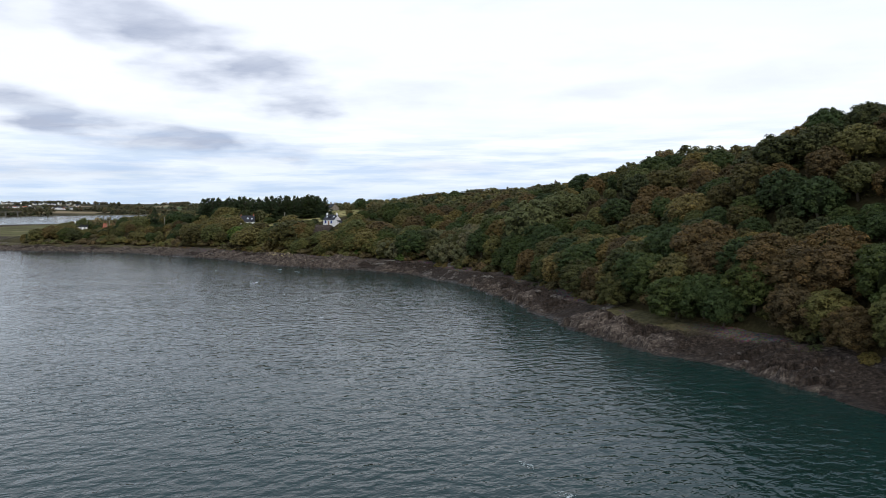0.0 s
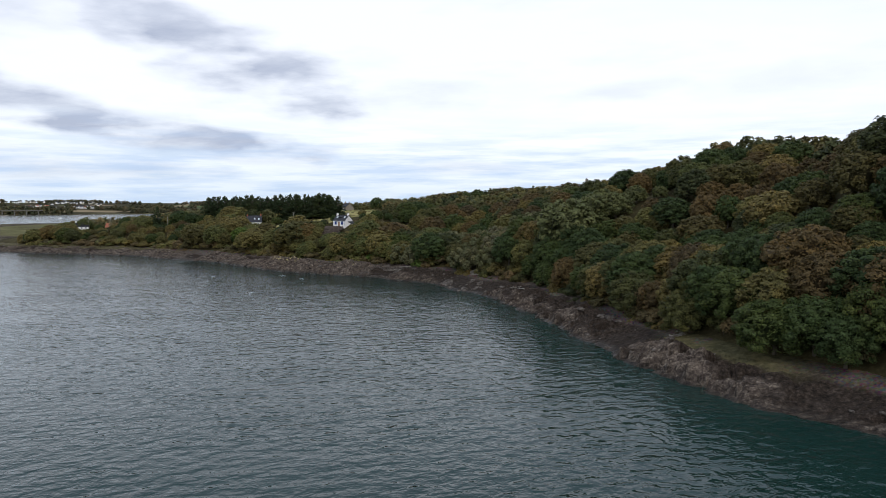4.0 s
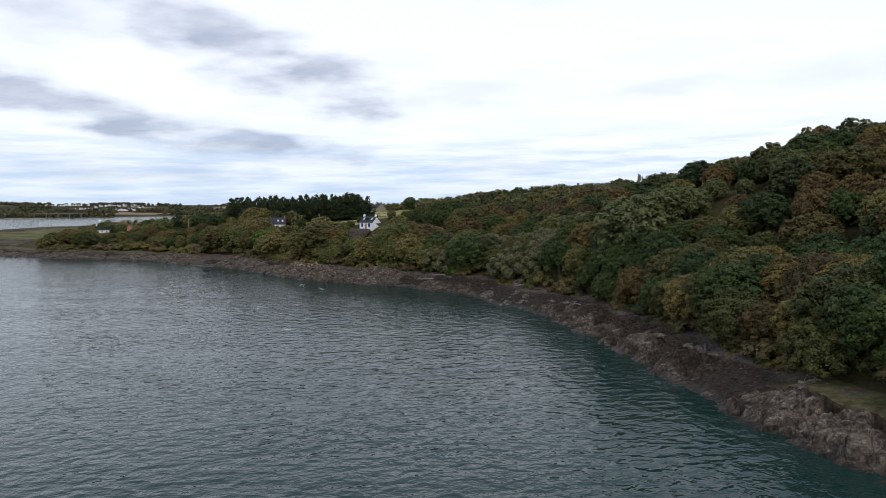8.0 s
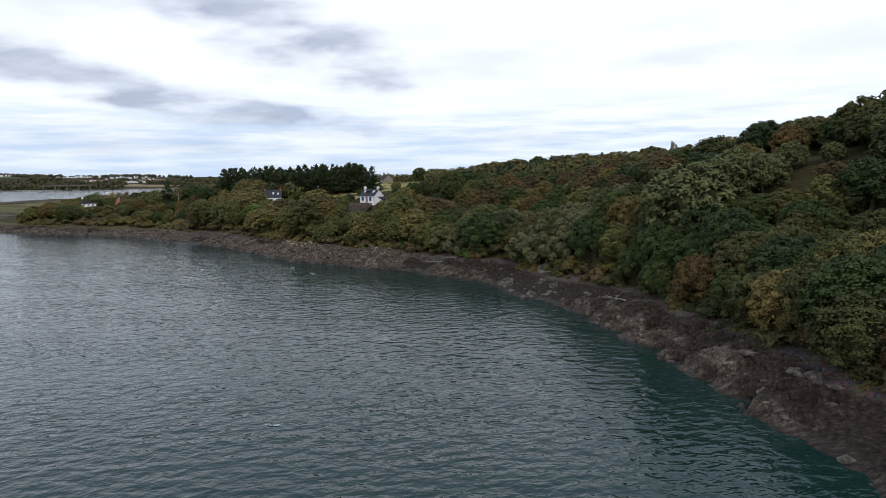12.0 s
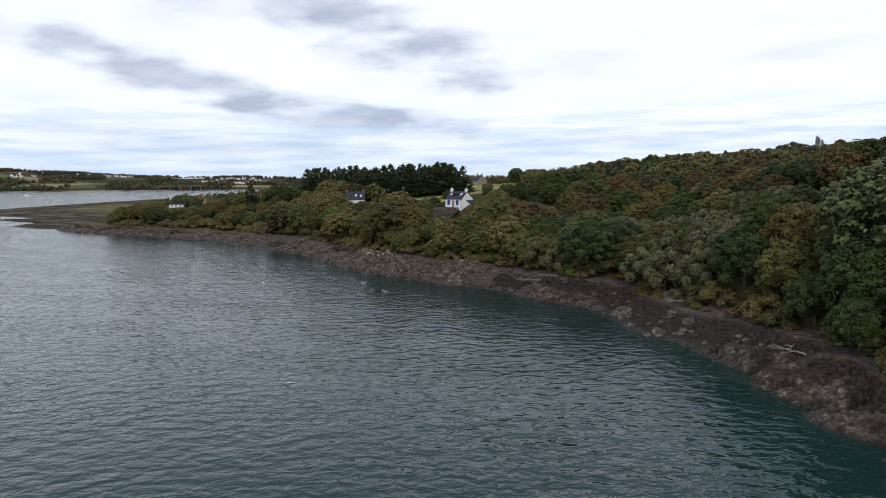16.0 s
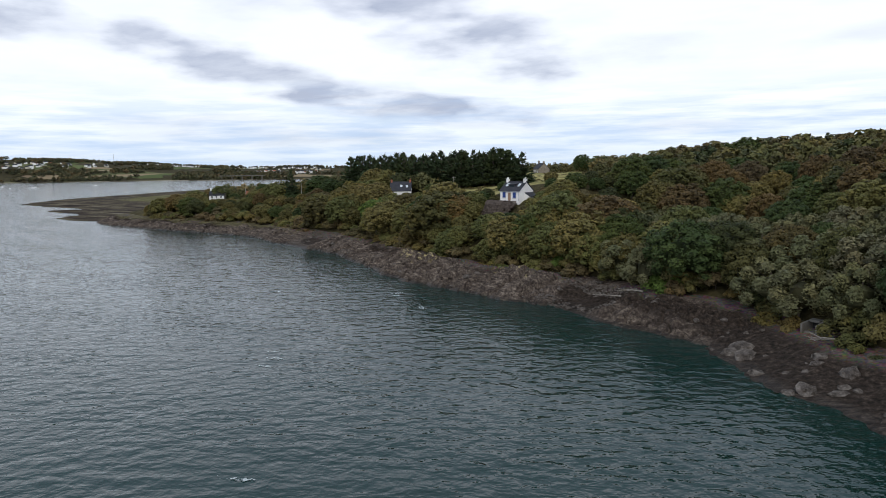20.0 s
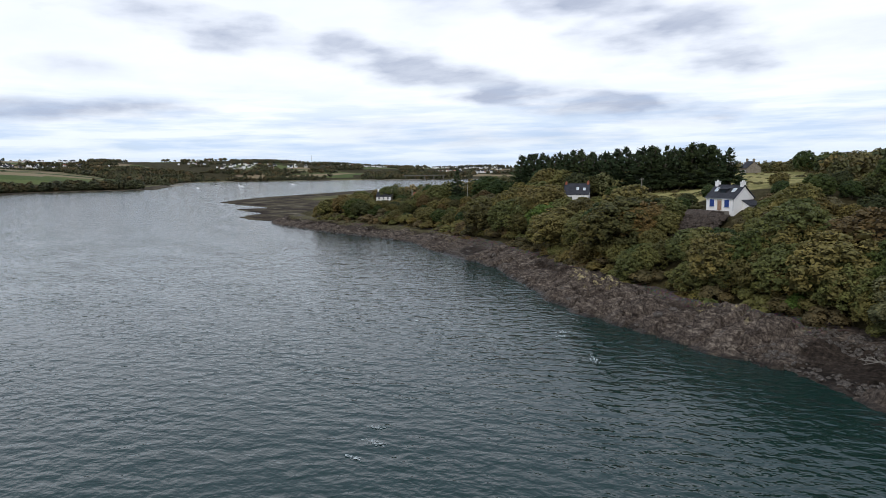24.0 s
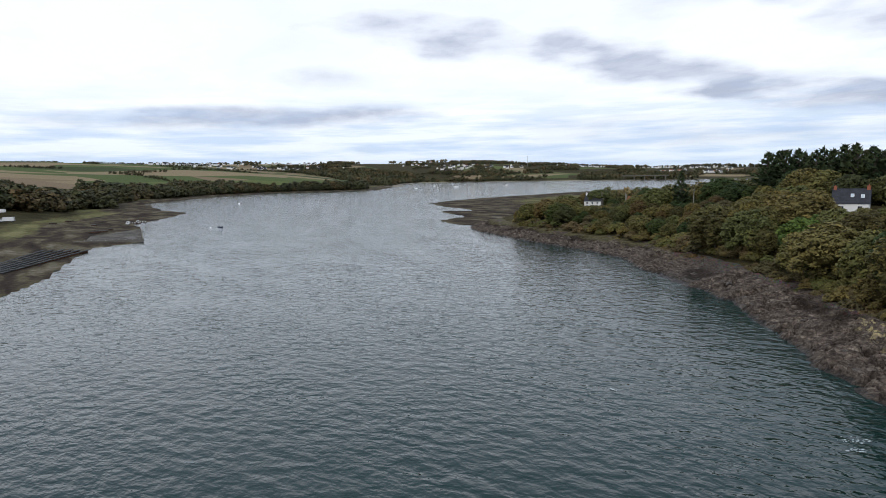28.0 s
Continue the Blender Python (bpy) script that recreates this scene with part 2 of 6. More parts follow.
FARWOOD = woodland_leaf("distant_leaves", ((0.066, 0.070, 0.034), (0.092, 0.078, 0.038), (0.050, 0.056, 0.030), (0.120, 0.086, 0.042), (0.076, 0.080, 0.038), (0.060, 0.062, 0.032)))
BARK = plain("bark", ((0.3, (0.05, 0.04, 0.03)), (0.7, (0.13, 0.11, 0.085))), 3.0, 0.9, 0.6, 0.03, stretch=(1, 1, 0.25))
DRIFT = plain("bleached_wood", ((0.3, (0.16, 0.14, 0.12)), (0.7, (0.36, 0.33, 0.29))), 3.0, 0.85, 0.5, 0.02)


def rock_material():
    m = Mat("shore_rock", 0.85, 0.0, 0.12)
    strat = m.noise(0.5, 8.0, (1.0, 3.2, 2.0), turn=radians(35), rough=0.65, distort=0.4)
    grain = m.noise(2.2, 8.0, rough=0.7)
    f = m.math("ADD", m.math("MULTIPLY", strat, 0.6), m.math("MULTIPLY", grain, 0.4))
    rock = m.ramp(f, ((0.37, (0.018, 0.014, 0.011)), (0.46, (0.058, 0.044, 0.036)), (0.54, (0.120, 0.094, 0.076)), (0.66, (0.31, 0.255, 0.20))))
    crack = m.ramp(m.cells(0.5, feature="DISTANCE_TO_EDGE", out="Distance"), ((0.0, 0.3), (0.05, 1.0)))
    rock = m.mix(0.75, rock, crack, "MULTIPLY")
    weed = m.ramp(m.noise(1.4, 6.0, rough=0.7), ((0.35, (0.009, 0.007, 0.005)), (0.54, (0.036, 0.026, 0.020)), (0.70, (0.095, 0.072, 0.056))))
    pebb = m.cells(2.6, out="Color")
    shingle = m.mix(0.5, m.ramp(m.noise(1.1, 5.0), ((0.3, (0.045, 0.034, 0.028)), (0.7, (0.150, 0.115, 0.094)))), m.mix(1.0, (0.18, 0.145, 0.125), pebb, "MULTIPLY"))
    lichen = m.ramp(m.noise(0.9, 6.0, rough=0.65), ((0.53, 0.0), (0.63, 0.8)))
    c = m.mix(m.attr("weed"), rock, weed)
    c = m.mix(m.attr("shingle"), c, shingle)
    c = m.mix(m.math("MULTIPLY", m.attr("lichen"), lichen), c, (0.46, 0.38, 0.19))
    turf = m.ramp(m.noise(0.8, 5.0), ((0.35, (0.055, 0.050, 0.022)), (0.65, (0.13, 0.112, 0.056))))
    c = m.mix(m.attr("grass"), c, turf)
    wet = m.attr("wet")
    c = m.mix(wet, c, m.mix(1.0, c, (0.42, 0.40, 0.38), "MULTIPLY"))
    m.colour(c)
    m.put(m.b.inputs["Roughness"], m.math("SUBTRACT", 0.85, m.math("MULTIPLY", wet, 0.45)))
    m.bump(m.math("ADD", grain, m.math("MULTIPLY", strat, 1.2)), 0.7, 0.12)
    return m.m


ROCK = rock_material()
STONE = plain("loose_stone", ((0.36, (0.035, 0.029, 0.025)), (0.5, (0.098, 0.082, 0.071)), (0.66, (0.211, 0.186, 0.163))), 0.9, 0.85, 0.8, 0.12)


def ground_material():
    """Leaf litter and rough grass, giving way to meadow, fields, tidal mud, sand and the river bed."""
    m = Mat("rough_ground", 0.95, 0.0, 0.05)
    two = lambda a, b, k: m.math("ADD", m.math("MULTIPLY", a, k), m.math("MULTIPLY", b, 1 - k))
    grain = m.noise(1.3, 6.0)
    litter = m.ramp(two(m.noise(0.08, 5.0), grain, 0.6), ((0.30, (0.020, 0.018, 0.010)), (0.48, (0.045, 0.038, 0.018)), (0.66, (0.085, 0.070, 0.034))))
    meadow = m.ramp(two(m.noise(0.05, 4.0, (1, 2.2, 1), turn=radians(-25)), m.noise(0.9, 6.0), 0.65), ((0.36, (0.11, 0.115, 0.036)), (0.5, (0.24, 0.21, 0.080)), (0.6, (0.40, 0.34, 0.15))))
    mud = m.ramp(two(m.noise(0.035, 6.0, (1, 2.6, 1), turn=radians(-30), distort=0.5), m.noise(0.5, 5.0), 0.75),
                 ((0.36, (0.020, 0.015, 0.012)), (0.46, (0.046, 0.034, 0.025)), (0.51, (0.070, 0.054, 0.036)), (0.545, (0.095, 0.078, 0.046)), (0.59, (0.128, 0.110, 0.074)), (0.66, (0.20, 0.17, 0.13))))
    saltmarsh = m.ramp(two(m.noise(0.02, 5.0, (1, 3.5, 1), turn=radians(-30)), m.noise(0.3, 5.0), 0.7), ((0.38, (0.070, 0.055, 0.032)), (0.5, (0.120, 0.112, 0.045)), (0.62, (0.20, 0.18, 0.085))))
    mp = m.t.nodes.new("ShaderNodeMapping")
    mp.inputs["Scale"].default_value, mp.inputs["Rotation"].default_value = (1.0, 0.55, 0.0), (0, 0, radians(28))
    m.t.links.new(m.pos, mp.inputs[0])
    one = m.t.nodes.new("ShaderNodeSeparateColor")
    m.t.links.new(m.cells(0.0075, mp.outputs[0]), one.inputs[0])
    tone = m.ramp(one.outputs[0], ((0.0, (0.090, 0.115, 0.042)), (0.24, (0.120, 0.140, 0.050)), (0.36, (0.27, 0.205, 0.125)), (0.62, (0.22, 0.160, 0.100)), (0.74, (0.062, 0.075, 0.034)), (0.86, (0.115, 0.120, 0.052))))
    tone.node.color_ramp.interpolation = "CONSTANT"
    field = m.mix(0.55, tone, m.ramp(m.noise(0.3, 5.0), ((0.3, 0.6), (0.7, 1.3))), "MULTIPLY")
    sand = m.ramp(m.noise(0.15, 5.0), ((0.3, (0.20, 0.175, 0.14)), (0.7, (0.34, 0.30, 0.24))))
    bed = m.ramp(m.noise(0.2, 5.0), ((0.3, (0.03, 0.035, 0.028)), (0.7, (0.06, 0.06, 0.045))))
    ragged = m.math("MULTIPLY", m.math("SUBTRACT", m.noise(0.09, 5.0), 0.5), 0.9)
    c = litter
    for name, cover in (("field", field), ("meadow", meadow), ("marsh", saltmarsh), ("mud", mud), ("sand", sand), ("bed", bed)):
        part_ = m.attr(name) if name in ("field", "bed") else m.math("ADD", m.attr(name), ragged)
        c = m.mix(m.ramp(part_, ((0.42, 0.0), (0.58, 1.0))), c, cover)
    m.colour(c)
    m.bump(grain, 0.8, 0.3)
    return m.m


def wave_slopes(m, scale, detail, longer, turn, tall, reach=0.12):
    """Slopes of a wave relief, east and north; its crests are drawn out along one direction, degrees north of east."""
    heights = []
    for dx, dy in ((0, 0), (reach, 0), (0, reach)):
        mp = m.t.nodes.new("ShaderNodeMapping")
        mp.vector_type = "TEXTURE"
        mp.inputs["Location"].default_value = (-dx, -dy, 0)
        mp.inputs["Rotation"].default_value = (0, 0, radians(turn))
        mp.inputs["Scale"].default_value = (longer, 1.0, 1.0)
        m.t.links.new(m.pos, mp.inputs[0])
        heights.append(m.noise(scale, detail, at=mp.outputs[0], rough=0.5, distort=0.2))
    return [m.math("MULTIPLY", m.math("SUBTRACT", heights[0], h), tall / reach) for h in heights[1:]]


def water_material():
    m = Mat("estuary_water", 0.07, 0.0, 0.46)
    m.b.inputs["IOR"].default_value = 1.33
    m.colour(m.ramp(m.noise(0.006, 3.0), ((0.35, (0.008, 0.027, 0.023)), (0.65, (0.011, 0.035, 0.030)))))
    gust = m.ramp(m.noise(0.03, 4.0, (1, 2.2, 1)), ((0.34, 0.75), (0.66, 1.15)))
    chop, swell = wave_slopes(m, 0.55, 3.0, 1.35, 24, 0.36), wave_slopes(m, 0.17, 1.0, 1.6, 30, 0.20, 0.4)
    tilt = m.t.nodes.new("ShaderNodeCombineXYZ")
    for i in (0, 1):
        m.t.links.new(m.math("MULTIPLY", m.math("ADD", chop[i], swell[i]), gust), tilt.inputs[i])
    tilt.inputs[2].default_value = 1.0
    unit = m.t.nodes.new("ShaderNodeVectorMath")
    unit.operation = "NORMALIZE"
    m.t.links.new(tilt.outputs[0], unit.inputs[0])
    m.t.links.new(unit.outputs[0], m.b.inputs["Normal"])
    return m.m


GROUND, WATER = ground_material(), water_material()
WHITE = plain("white_render", ((0.25, (0.82, 0.79, 0.77)), (0.6, (0.90, 0.88, 0.86)), (0.8, (0.93, 0.915, 0.90))), 0.6, 0.85, 0.2, 0.01)
CREAM = plain("cream_render", ((0.3, (0.45, 0.41, 0.33)), (0.7, (0.60, 0.55, 0.45))), 0.6, 0.85, 0.2, 0.01)
SLATE = plain("slate", ((0.3, (0.026, 0.027, 0.033)), (0.7, (0.060, 0.060, 0.070))), 0.8, 0.85, 0.4, 0.01)
MASONRY = plain("stone_masonry", ((0.32, (0.13, 0.11, 0.09)), (0.5, (0.24, 0.205, 0.165)), (0.68, (0.36, 0.32, 0.265))), 1.7, 0.9, 0.8, 0.05)
CONCRETE = plain("weathered_concrete", ((0.3, (0.093, 0.084, 0.071)), (0.7, (0.211, 0.195, 0.174))), 0.8, 0.85, 0.4, 0.01)
BLUE = plain("blue_shutter_paint", ((0.3, (0.022, 0.05, 0.20)), (0.7, (0.035, 0.075, 0.27))), 2.0, 0.5)
TERRA = plain("terracotta", ((0.3, (0.26, 0.085, 0.05)), (0.7, (0.42, 0.16, 0.10))), 2.0, 0.8)
DOORWOOD = plain("faded_door_wood", ((0.3, (0.26, 0.15, 0.10)), (0.7, (0.42, 0.27, 0.19))), 3.0, 0.6)
POLEWOOD = plain("utility_pole_wood", ((0.3, (0.20, 0.18, 0.15)), (0.7, (0.42, 0.40, 0.36))), 1.5, 0.85, stretch=(1, 1, 0.2))
BLACK = plain("black_rubber", ((0.3, (0.012, 0.012, 0.012)), (0.7, (0.03, 0.03, 0.03))), 2.0, 0.6)
METAL = plain("galvanised_metal", ((0.3, (0.28, 0.29, 0.30)), (0.7, (0.46, 0.47, 0.48))), 2.0, 0.45, metal=0.6)
WHITEPAINT = plain("white_paint", ((0.3, (0.70, 0.70, 0.70)), (0.7, (0.84, 0.84, 0.83))), 2.0, 0.4)
REDPAINT = plain("red_brown_paint", ((0.3, (0.20, 0.05, 0.035)), (0.7, (0.32, 0.09, 0.06))), 2.0, 0.5)
NAVY = plain("dark_hull_paint", ((0.3, (0.02, 0.03, 0.06)), (0.7, (0.04, 0.055, 0.10))), 2.0, 0.4)
GLASS = Mat("window_glass", 0.06, 0.0, 0.6).colour((0.03, 0.04, 0.05)).m
FOAM = plain("sea_foam", ((0.3, (0.30, 0.34, 0.34)), (0.7, (0.60, 0.64, 0.63))), 3.0, 0.7, 0.5, 0.05)


# ---- small tools ----
def part(name, bm, material, parent=None, label="", smooth=False):
    """Links a bmesh as one mesh object under a thing or part."""
    me = bpy.data.meshes.new(name)
    bm.to_mesh(me)
    bm.free()
    me.materials.append(material)
    if smooth:
        me.shade_smooth()
    ob = new(name, me)
    if parent is not None:
        ob.parent = parent
    if label:
        ob["label"] = label
    return ob


def thing(name, at, turn=0.0, label="", category="", group="", kind="", scale=1.0):
    """An Empty at the base of a thing; turn in degrees."""
    e = new(name)
    e.empty_display_size = 0.2
    e.matrix_basis = pose(*at, 0, 0, turn) @ Matrix.Diagonal((scale, scale, scale, 1))
    return tagged(e, label, category, group, kind)


def box(bm, x0, x1, y0, y1, z0, z1, bevel=0.0):
    r = bmesh.ops.create_cube(bm, size=1.0)
    for v in r["verts"]:
        v.co = Vector((x0 + (v.co.x + 0.5) * (x1 - x0), y0 + (v.co.y + 0.5) * (y1 - y0), z0 + (v.co.z + 0.5) * (z1 - z0)))
    if bevel:
        es = list({e for v in r["verts"] for e in v.link_edges})
        bmesh.ops.bevel(bm, geom=es, offset=bevel, segments=1, affect="EDGES")
    return bm


def boxed(*a, **k):
    return box(bmesh.new(), *a, **k)


def tube(bm, a, b, r0, r1, n=7):
    """A tapered round bar from a to b."""
    a, b = Vector(a), Vector(b)
    q = (b - a).to_track_quat("Z", "Y").to_matrix()
    rings = []
    for p, r in ((a, r0), (b, r1)):
        rings.append([bm.verts.new(p + q @ Vector((r * math.cos(6.2832 * i / n), r * math.sin(6.2832 * i / n), 0))) for i in range(n)])
    for i in range(n):
        bm.faces.new((rings[0][i], rings[0][(i + 1) % n], rings[1][(i + 1) % n], rings[1][i]))
    bm.faces.new(rings[0][::-1])
    bm.faces.new(rings[1])
    return bm


def prism(bm, pts, y0, y1):
    """A flat outline in x, z drawn out along y."""
    a = [bm.verts.new((x, y0, z)) for x, z in pts]
    b = [bm.verts.new((x, y1, z)) for x, z in pts]
    n = len(pts)
    for i in range(n):
        bm.faces.new((a[i], b[i], b[(i + 1) % n], a[(i + 1) % n]))
    bm.faces.new(a[::-1])
    bm.faces.new(b)
    bmesh.ops.recalc_face_normals(bm, faces=bm.faces)
    return bm


def raw(name, verts, faces, material, kind="", label="", category="", smooth=True):
    me = bpy.data.meshes.new(name)
    me.from_pydata(verts, [], faces)
    for m in material if isinstance(material, (list, tuple)) else (material,):
        me.materials.append(m)
    if smooth:
        me.shade_smooth()
    me.update()
    return tagged(new(name, me), label, category, "", kind)


RNG = np.random.default_rng(11)


def lattice(ix, iy, seed):
    """Repeatable random numbers, 0 to 1, on a grid."""
    h = (ix.astype(np.int64) * 374761393 + iy.astype(np.int64) * 668265263 + seed * 1274126177) & 0xFFFFFFFF
    h = ((h ^ (h >> 13)) * 1274126177) & 0xFFFFFFFF
    return ((h ^ (h >> 16)) & 0xFFFF) / 65535.0


def vnoise(x, y, seed=0):
    x, y = np.asarray(x, float), np.asarray(y, float)
    ix, iy = np.floor(x), np.floor(y)
    fx, fy = x - ix, y - iy
    fx, fy = fx * fx * (3 - 2 * fx), fy * fy * (3 - 2 * fy)
    a, b = lattice(ix, iy, seed), lattice(ix + 1, iy, seed)
    c, d = lattice(ix, iy + 1, seed), lattice(ix + 1, iy + 1, seed)
    return (a * (1 - fx) + b * fx) * (1 - fy) + (c * (1 - fx) + d * fx) * fy


def fbm(x, y, octaves=4, seed=0, ridged=False):
    out, amp, total = 0.0, 1.0, 0.0
    for k in range(octaves):
        n = vnoise(x * 2.03 ** k + 17.3 * k, y * 2.03 ** k - 9.1 * k, seed + k)
        if ridged:
            n = 1 - abs(2 * n - 1)
        out, total, amp = out + amp * n, total + amp, amp * 0.5
    return out / total


def smooth(x, a, b):
    t = np.clip((np.asarray(x, float) - a) / (b - a), 0, 1)
    return t * t * (3 - 2 * t)


# ---- the plan: shorelines at the water's edge ----
ROCKY = [(75, 20), (56, 75), (42, 102), (36, 115), (30, 126), (22, 134), (16, 143), (11, 149), (6, 157), (1, 168), (-1, 178), (-6, 190), (-12, 207),
         (-17, 222), (-25, 239), (-29, 251), (-37, 263), (-46, 271), (-51, 282), (-58, 291), (-69, 296), (-83, 306), (-95, 311),
         (-106, 316), (-119, 321), (-132, 327), (-144, 336), (-157, 348), (-168, 357), (-188, 371), (-207, 379), (-225, 388), (-252, 404),
         (-278, 410), (-315, 415), (-350, 422), (-382, 430), (-405, 444)]
EAST = [(170, -900), (150, -400), (120, -200), (95, -60)] + ROCKY + [
    (-430, 443), (-456, 452), (-474, 470), (-478, 486), (-510, 494), (-546, 503), (-556, 516), (-540, 536), (-605, 546), (-682, 571), (-700, 590), (-735, 632), (-764, 684),
    (-789, 753), (-830, 860), (-872, 1010), (-800, 1100), (-500, 1350), (0, 1900), (1500, 2600), (4950, 3200), (4950, -4950), (170, -4950)]
WEST = [(-250, -4950), (-255, -900), (-262, 0), (-268, 150), (-287, 224), (-319, 235), (-383, 246), (-412, 252), (-428, 274), (-509, 284), (-567, 288), (-639, 322),
        (-700, 345), (-775, 334), (-960, 345), (-1090, 420), (-1210, 500), (-1300, 600), (-1310, 720), (-1295, 815), (-1460, 910), (-1700, 1085),
        (-1950, 1200), (-2200, 1420), (-1980, 1640), (-1760, 1800), (-1560, 1830), (-1350, 2150), (-900, 2600), (0, 3300), (4950, 4300), (4950, 4950), (-4950, 4950), (-4950, -4950)]


def inland(px, py, poly):
    """Distance from the outline, positive inside."""
    p = np.array(poly, float)
    q = np.roll(p, -1, 0)
    best, inside = np.full(px.shape, 1e9), np.zeros(px.shape, bool)
    for (ax, ay), (bx, by) in zip(p, q):
        dx, dy = bx - ax, by - ay
        t = np.clip(((px - ax) * dx + (py - ay) * dy) / (dx * dx + dy * dy), 0, 1)
        best = np.minimum(best, np.hypot(px - ax - t * dx, py - ay - t * dy))
        if ay != by:
            inside ^= ((ay > py) != (by > py)) & (px < (bx - ax) * (py - ay) / (by - ay) + ax)
    return np.where(inside, best, -best)


# ground heights known on the east bank
KNOWN = ((-111, 356, 19.9), (-181, 423, 17.0), (-333, 467, 10.5), (-265, 450, 13.5), (-230, 452, 18.5), (-145, 442, 21.5), (-164, 546, 26.0),
         (-54, 472, 27.5), (-19, 576, 33.5), (17, 489, 34.0), (31, 291, 35.5), (52, 287, 43.5), (15, 328, 26.0), (80, 180, 45.0), (110, 100, 46.0),
         (140, 0, 46.0), (200, 250, 60.0), (150, 400, 45.0), (36, 156, 11.5), (8, 215, 8.5), (-60, 330, 10.0), (-95, 410, 21.0), (-300, 510, 12.5),
         (-390, 520, 6.0), (-300, 800, 12.0), (-100, 800, 26.0), (250, 800, 42.0), (900, 1500, 40.0), (800, 0, 50.0))
TERRACE = 4.6


def rise(d):
    return 1 - np.exp(-np.maximum(d - 16, 0) / 24.0)


def flats(x, y):
    """1 on the low mudflats at the end of the spit, 0 on the spit itself."""
    return smooth(-x + 0.06 * (y - 440), 392, 412)


KX, KY, KZ = (np.array([k[i] for k in KNOWN], float) for i in range(3))
KG = TERRACE + (KZ - TERRACE) / np.maximum(rise(inland(KX, KY, EAST)), 0.25)


def height(x, y):
    x, y = np.asarray(x, float), np.asarray(y, float)
    de, dw = inland(x, y, EAST), inland(x, y, WEST)
    w = 1 / (((x[..., None] - KX) ** 2 + (y[..., None] - KY) ** 2) + 60.0) ** 1.5
    plateau = (w * KG).sum(-1) / w.sum(-1)
    shelf = TERRACE * (np.clip(de, 0, 16) / 16) ** 0.8 - 2.4 * smooth(de, -4, 1) * (1 - smooth(de, 12, 16.5))
    he = shelf + (plateau - TERRACE) * rise(de) + (fbm(x / 22, y / 22, 3, 3) - 0.5) * 3.0 * smooth(de, 18, 60)
    low = 0.06 + 0.9 * smooth(de, 0, 30) + 0.7 * (fbm(x / 60, y / 22, 4, 5) - 0.42) * smooth(de, 4, 20)
    he = he * (1 - flats(x, y)) + low * flats(x, y)
    lift = 0.42 + 0.58 * smooth(np.degrees(np.arctan2(-(x + 66), y - 214)), 40, 60)
    hw = 0.1 + 1.6 * smooth(dw, 0, 45) + lift * (58 * (1 - np.exp(-np.maximum(dw - 85, 0) / 300)) + 34 * smooth(dw, 400, 1300)) + (fbm(x / 300, y / 300, 3, 8) - 0.5) * 14 * smooth(dw, 120, 500)
    bed = -0.28 * np.minimum(np.minimum(-de, -dw), 14)
    return np.where(de > 0, he, np.where(dw > 0, hw, bed))


def h_at(x, y):
    return float(height(np.array([x]), np.array([y]))[0])


def ground_sheet():
    cx, cy, n = -90.0, 230.0, 560
    radii = [4.0]
    while radii[-1] < 4700:
        radii.append(radii[-1] * 1.0225 + 0.35)
    r, a = np.meshgrid(radii, np.linspace(0, 2 * np.pi, n, endpoint=False), indexing="ij")
    x, y = cx + r * np.cos(a), cy + r * np.sin(a)
    z = height(x, y)
    de, dw = inland(x, y, EAST), inland(x, y, WEST)
    verts = np.stack((x, y, z), -1).reshape(-1, 3)
    k = len(radii)
    faces = [(i * n + j, i * n + (j + 1) % n, (i + 1) * n + (j + 1) % n, (i + 1) * n + j) for i in range(k - 1) for j in range(n)]
    ob = raw("ground", verts.tolist(), faces + [tuple(range(n))[::-1]], GROUND, "structure", "rough grassy and wooded ground rising from the estuary", "ground")
    sx = x + 0.25 * (y - 380)
    wild = (y > 1250) & (vnoise(x / 240, y / 240, 6) < 0.62)
    for name, val in (("meadow", smooth(sx, -163, -157) * (1 - smooth(sx, -83, -77)) * smooth(y, 362, 370) * (1 - smooth(y, 630, 650))),
                      ("field", smooth(dw, 140, 160) * (1 - wild)),
                      ("mud", np.maximum((de > 0) * flats(x, y) * (1 - 0.75 * smooth(de, 45, 110)), (dw > 0) * (1 - smooth(dw, 35, 75)))),
                      ("marsh", np.maximum((de > 0) * flats(x, y), (dw > 0) * (1 - smooth(dw, 50, 110)))),
                      ("sand", (dw > 0) * (dw < 30) * (x < -1600)), ("bed", (dw <= 0) & (de <= 0))):
        ob.data.attributes.new(name, "FLOAT", "POINT").data.foreach_set("value", np.asarray(val, np.float32).reshape(-1))
    return ob


ground_sheet()


def water_sheet():
    n = 96
    radii = [0.0] + list(np.geomspace(30, 4850, 40))
    verts, faces = [(-90, 230, 0)], []
    for r in radii[1:]:
        verts += [(-90 + r * math.cos(2 * math.pi * j / n), 230 + r * math.sin(2 * math.pi * j / n), 0.0) for j in range(n)]
    for j in range(n):
        faces.append((0, 1 + j, 1 + (j + 1) % n))
        for i in range(len(radii) - 2):
            a, b = 1 + i * n, 1 + (i + 1) * n
            faces.append((a + j, b + j, b + (j + 1) % n, a + (j + 1) % n))
    raw("water", verts, faces, WATER, "structure", "rippled grey-green estuary water under a cloudy sky", "water")


water_sheet()


